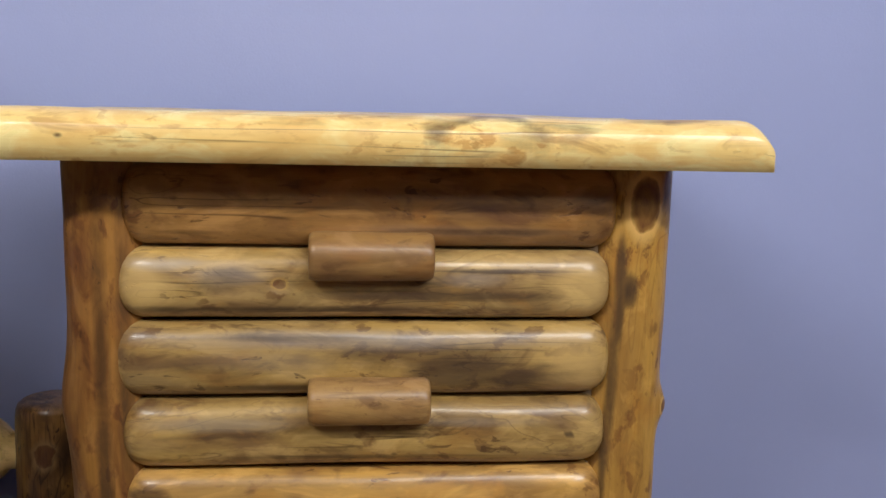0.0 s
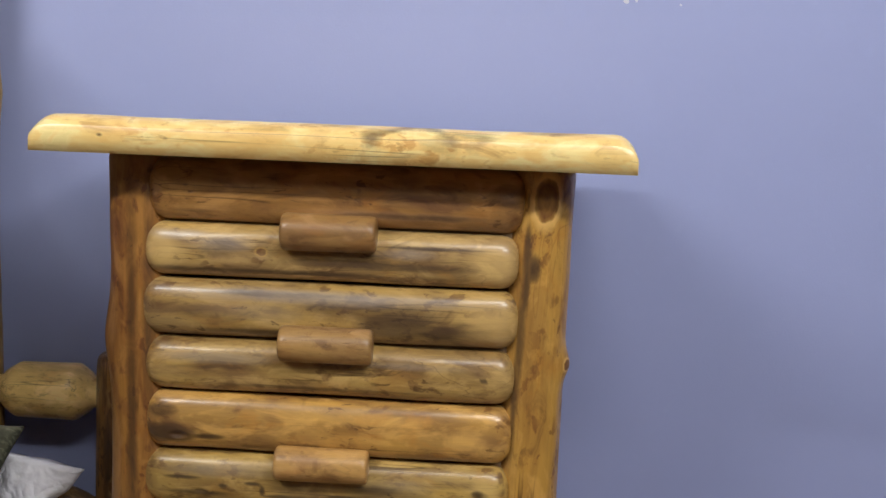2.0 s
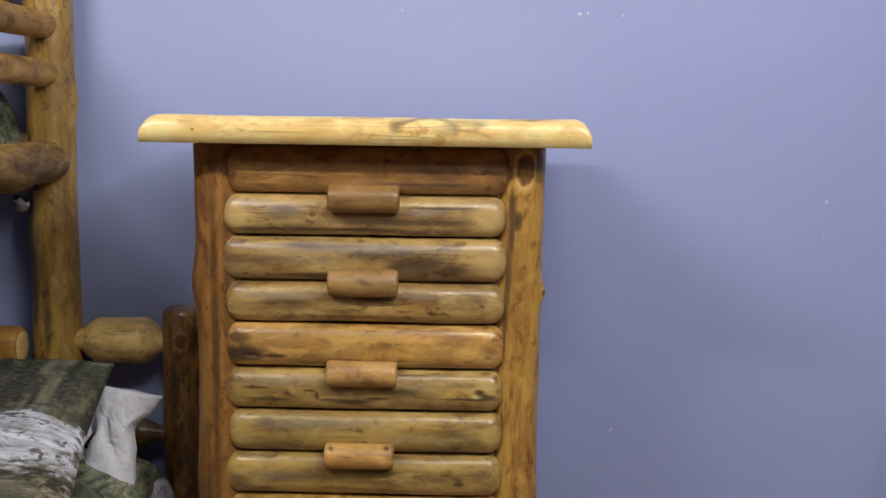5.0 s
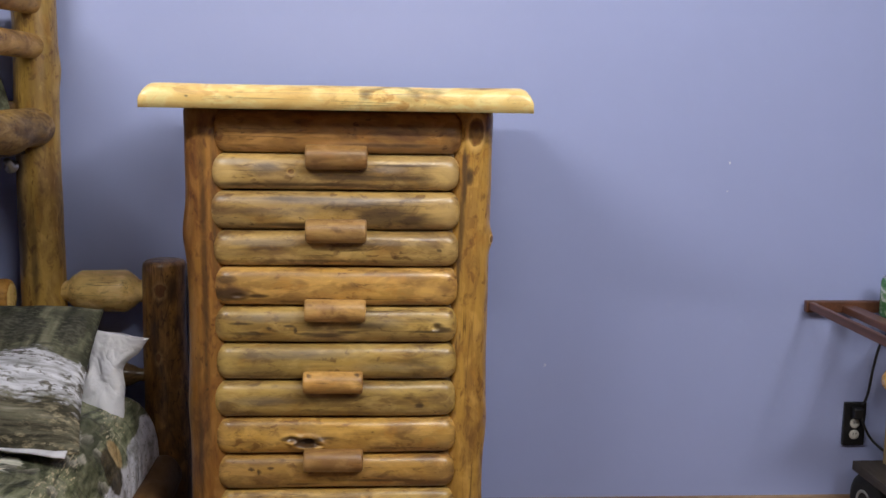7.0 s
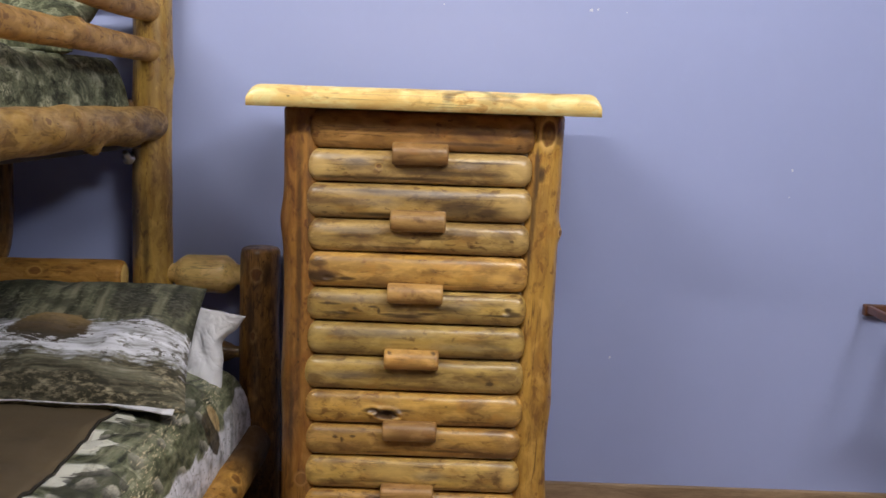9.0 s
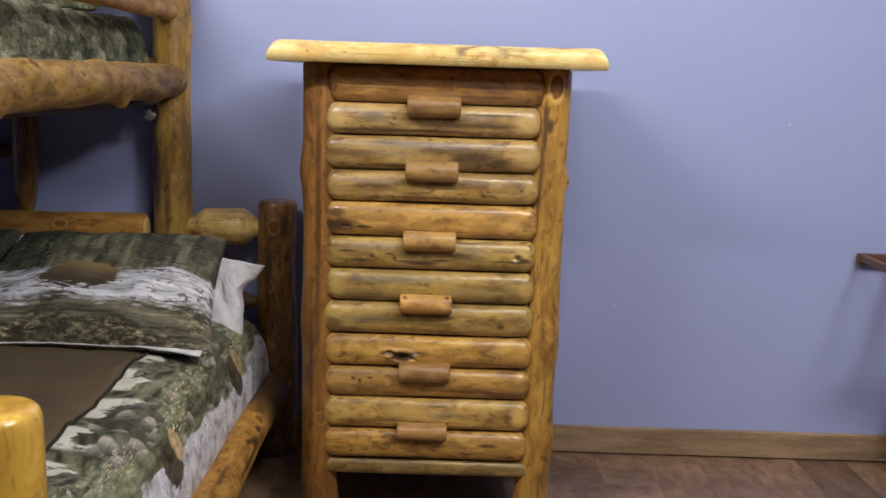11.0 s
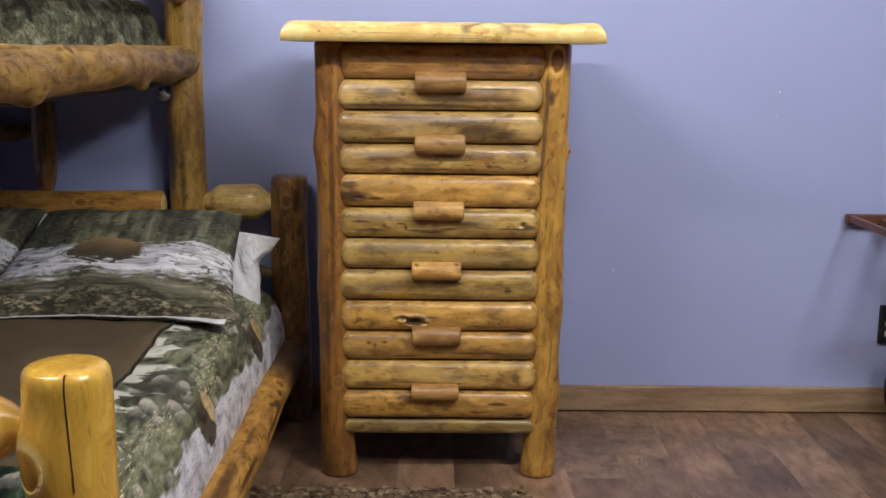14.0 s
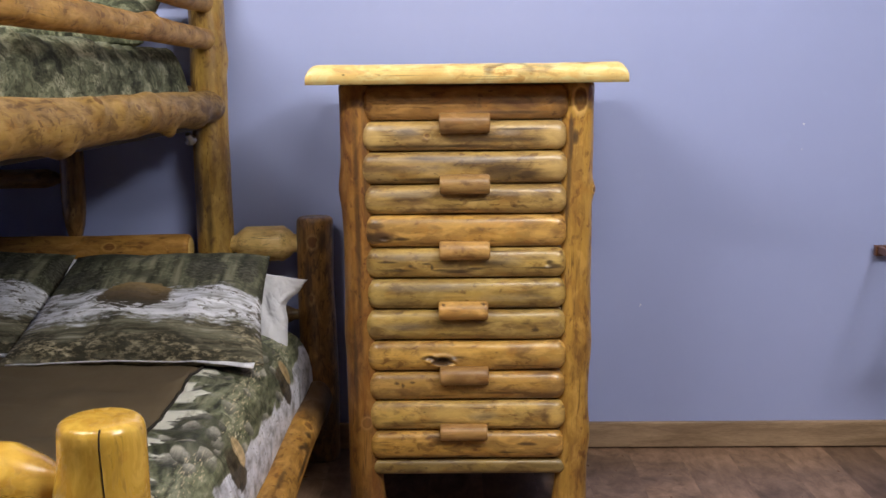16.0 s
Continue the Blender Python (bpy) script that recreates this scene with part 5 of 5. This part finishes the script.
# ---- cart by the wall ----
def cart():
    c = thing("utility_cart", 1.95, 0.36, 0, "red-brown slatted wooden cart on black rubber wheels", "cart")
    to = Matrix.Translation((-1.95, -0.36, 0))

    def bar(name, *b, mat=CART_WOOD, label="", bevel=0.004):
        part(name, box(name, *b, bevel), mat, c, label, to)

    bar("tray_rail", 1.512, 1.53, 0.105, 0.70, 0.752, 0.779)
    bar("tray_rail", 2.42, 2.442, 0.105, 0.70, 0.752, 0.779)
    bar("tray_rail", 1.505, 2.45, 0.70, 0.724, 0.742, 0.781)
    bar("tray_rail", 1.505, 2.45, 0.083, 0.104, 0.742, 0.781)
    for x, wide in ((1.625, 0.05), (1.79, 0.05), (1.93, 0.11), (2.09, 0.11), (2.26, 0.11)):
        bar("tray_slat", x, x + wide, 0.105, 0.70, 0.743, 0.767)
    for x in (1.9, 2.38):
        for y in (0.16, 0.60):
            bar("upright", x, x + 0.035, y, y + 0.035, 0.259, 0.7425)
    bar("deck_board", 1.672, 2.42, 0.15, 0.39, 0.226, 0.258, mat=DECK_WOOD, label="dark weathered deck board")
    bar("deck_board", 1.672, 2.42, 0.395, 0.645, 0.226, 0.258, mat=DECK_WOOD, label="dark weathered deck board")
    for y in (0.2, 0.617):
        bar("axle_beam", 1.77, 2.4, y - 0.02, y + 0.02, 0.09, 0.226, mat=DECK_WOOD)
        part("axle", lathe("axle", [(0.001, 0), (0.008, 0), (0.008, 0.76), (0.001, 0.76)], 12), METAL, c, "", to @ at_x(1.71, y, 0.11))
    tyre = lathe("tyre", [(0.051, -0.016), (0.066, -0.02), (0.082, -0.02), (0.104, -0.013), (0.11, -0.004), (0.11, 0.004), (0.104, 0.013), (0.082, 0.02), (0.066, 0.02), (0.051, 0.016)], 40)
    rim = lathe("rim", [(0.001, -0.02), (0.013, -0.021), (0.016, -0.005), (0.04, -0.004), (0.043, -0.017), (0.053, -0.018), (0.053, 0.018), (0.043, 0.017), (0.04, 0.004), (0.016, 0.005), (0.013, 0.021), (0.001, 0.02)], 36)
    for x in (1.724, 2.45):
        for y in (0.2, 0.617):
            w = part("wheel", rim, HUB_GREY, c, "grey plastic hub", to @ at_x(x, y, 0.11))
            part("tyre", tyre, RUBBER, w, "black rubber tyre")
            for k in range(5):
                part("spoke", box("spoke", 0.012, 0.045, -0.005, 0.005, -0.015, 0.015, 0.002), HUB_GREY, w, "", Matrix.Rotation(radians(72 * k + 20), 4, "Z"))
    part("cross_log", log_mesh("cross_log", 0.72, 0.054, 0.052, 201, ("point", "dome"), 30, 0.02, 0.03), GOLD, c, "smooth golden pine log", to @ at_x(1.555, 0.26, 0.635))


cart()


def cart_goods():
    can = thing("drink_can", 1.745, 0.62, 0.743, "green printed aluminium drink can", "can")
    part("body", lathe("body", [(0.022, 0.0), (0.026, 0.002), (0.033, 0.012), (0.033, 0.118), (0.027, 0.131)], 32), CAN_PRINT, can)
    part("lid", lathe("lid", [(0.0275, 0.130), (0.0275, 0.134), (0.0255, 0.135), (0.0245, 0.1315), (0.004, 0.131)], 32), CAN_TOP, can, "bare aluminium lid")
    b = thing("white_box", 1.87, 0.62, 0.768, "small plain white cardboard box", "box")
    part("carton", box("carton", -0.07, 0.12, -0.05, 0.05, 0, 0.125, 0.003), PAPER, b)
    s = thing("paper_stack", 1.86, 0.36, 0.768, "loose white papers and a tan envelope", "paper")
    for k, (rz, w, mat) in enumerate(((8, 0.15, PAPER), (-12, 0.13, CARDBOARD), (20, 0.12, PAPER))):
        part("sheet", box("sheet", -w, w, -0.1, 0.1, 0.003 * k, 0.003 * k + 0.0025, 0.0005), mat, s, "", Matrix.Rotation(radians(rz), 4, "Z"))
    ctn = thing("cardboard_box", 1.93, 0.53, 0.259, "open tan cardboard box on the cart deck", "box")
    for q in ((-0.17, 0.17, -0.085, -0.081, 0, 0.165), (-0.17, 0.17, 0.081, 0.085, 0, 0.165), (-0.17, -0.166, -0.081, 0.081, 0, 0.165), (0.166, 0.17, -0.081, 0.081, 0, 0.165), (-0.166, 0.166, -0.081, 0.081, 0.0, 0.004)):
        part("panel", box("panel", *q, 0.0008), CARDBOARD, ctn)
    tub = thing("white_carton", 1.872, 0.37, 0.259, "white printed carton beside a cardboard box", "box")
    part("carton", box("carton", -0.1, 0.1, -0.06, 0.06, 0, 0.14, 0.004), PAPER, tub)
    part("label_strip", box("label_strip", -0.1012, -0.1002, -0.04, 0.04, 0.03, 0.06, 0), CAN_PRINT, tub, "green printed strip")
    bag = thing("camera_case", 1.86, 0.5, 0.768, "small black zipped case on the cart tray", "case")
    part("shell", box("shell", -0.05, 0.05, -0.035, 0.035, 0, 0.05, 0.014), BLACK_PLASTIC, bag)


cart_goods()


def outlet():
    o = thing("wall_outlet", 1.711, WALL_Y, 0.355, "black double wall outlet with pale sockets", "outlet")
    part("plate", box("plate", -0.038, 0.038, -0.014, -0.0005, -0.075, 0.075, 0.004), BLACK_PLASTIC, o)
    for z in (0.003, -0.036):
        part("socket", lathe("socket", [(0.001, 0), (0.0165, 0.0), (0.0165, 0.004), (0.0145, 0.0055), (0.001, 0.0055)], 24), OFF_WHITE, o, "pale round socket", Matrix.Translation((0.0, -0.0135, z)) @ Matrix.Rotation(radians(90), 4, "X"))
        for dx in (-0.005, 0.005):
            part("slot", box("slot", dx - 0.001, dx + 0.001, -0.0202, -0.0185, z, z + 0.007, 0), BLACK_PLASTIC, o)
    part("plug", box("plug", -0.018, 0.018, -0.045, -0.0142, 0.024, 0.062, 0.006), BLACK_PLASTIC, o, "black plug block")
    cord = thing("power_cord", 1.722, 0.7, 0.41, "thin black power cord hanging against the wall", "cord")
    part("cable", tube("cable", [(0.0, 0.0, 0.02), (0.014, 0.0, 0.06), (0.02, -0.01, 0.15), (0.035, -0.02, 0.24), (0.062, -0.05, 0.30), (0.07, -0.06, 0.345)], 0.0045, 4), BLACK_PLASTIC, cord)
    part("cable", tube("cable", [(0.0, 0.0, -0.03), (0.03, 0.0, -0.09), (0.07, -0.03, -0.13), (0.13, -0.1, -0.155), (0.16, -0.12, -0.13)], 0.0045, 4), BLACK_PLASTIC, cord)


outlet()

# ---- marks on the wall ----
for k, (x, z, r, mat) in enumerate(((0.654, 0.558, 0.004, SPECK_WHITE), (0.651, 0.553, 0.0022, SPECK_WHITE), (1.234, 1.226, 0.0045, SPECK_WHITE), (1.231, 1.135, 0.003, SPECK_WHITE), (0.525, 1.734, 0.007, SPECK_WHITE), (0.549, 1.737, 0.004, SPECK_WHITE), (0.645, 1.73, 0.003, SPECK_WHITE), (0.037, 1.737, 0.004, SPECK_WHITE), (-0.3, 1.8, 0.005, SPECK_DARK), (0.09, 1.8, 0.005, SPECK_DARK))):
    speck(x, z, r, mat, k)

# ---- floor planks ----
def planks():
    rnd = random.Random(12)
    width = 0.186
    meshes = []
    for ln in (0.9, 1.2, 1.5):
        me = bm_mesh("plank", box_bm(0, width - 0.0002, 0, ln - 0.0002, -0.012, 0, 0.0003, 1))
        me.materials.append(FLOOR_WOOD)
        meshes.append((ln, me))
    far_v, far_f = [], []
    x = ROOM_L
    while x < ROOM_R - 0.01:
        sx = min(1.0, (ROOM_R - 0.001 - x) / width)
        top = WALL_Y - 0.001
        start = rnd.uniform(0.35, 1.0)
        while top > ROOM_S + 0.01:
            ln, me = rnd.choice(meshes)
            sy = min(start, (top - ROOM_S - 0.001) / ln)
            start = 1.0
            low = top - ln * sy
            if -1.4 < x < 3.2 and top > -2.6:
                part("plank", me, FLOOR_WOOD, floor, "", Matrix.Translation((x, low, 0)) @ Matrix.Diagonal((sx, sy, 1, 1)))
            else:
                b = len(far_v)
                far_v += [(px, py, pz) for pz in (-0.012, 0) for px, py in ((x, low), (x + width * sx - 0.0006, low), (x + width * sx - 0.0006, top - 0.0006), (x, top - 0.0006))]
                far_f += [(b + 4, b + 5, b + 6, b + 7)] + [(b + k, b + (k + 1) % 4, b + 4 + (k + 1) % 4, b + 4 + k) for k in range(4)]
            top = low
        x += width
    tagged(part("far_planks", mesh_of("far_planks", far_v, far_f, False), FLOOR_WOOD, floor), kind="stuff")


planks()
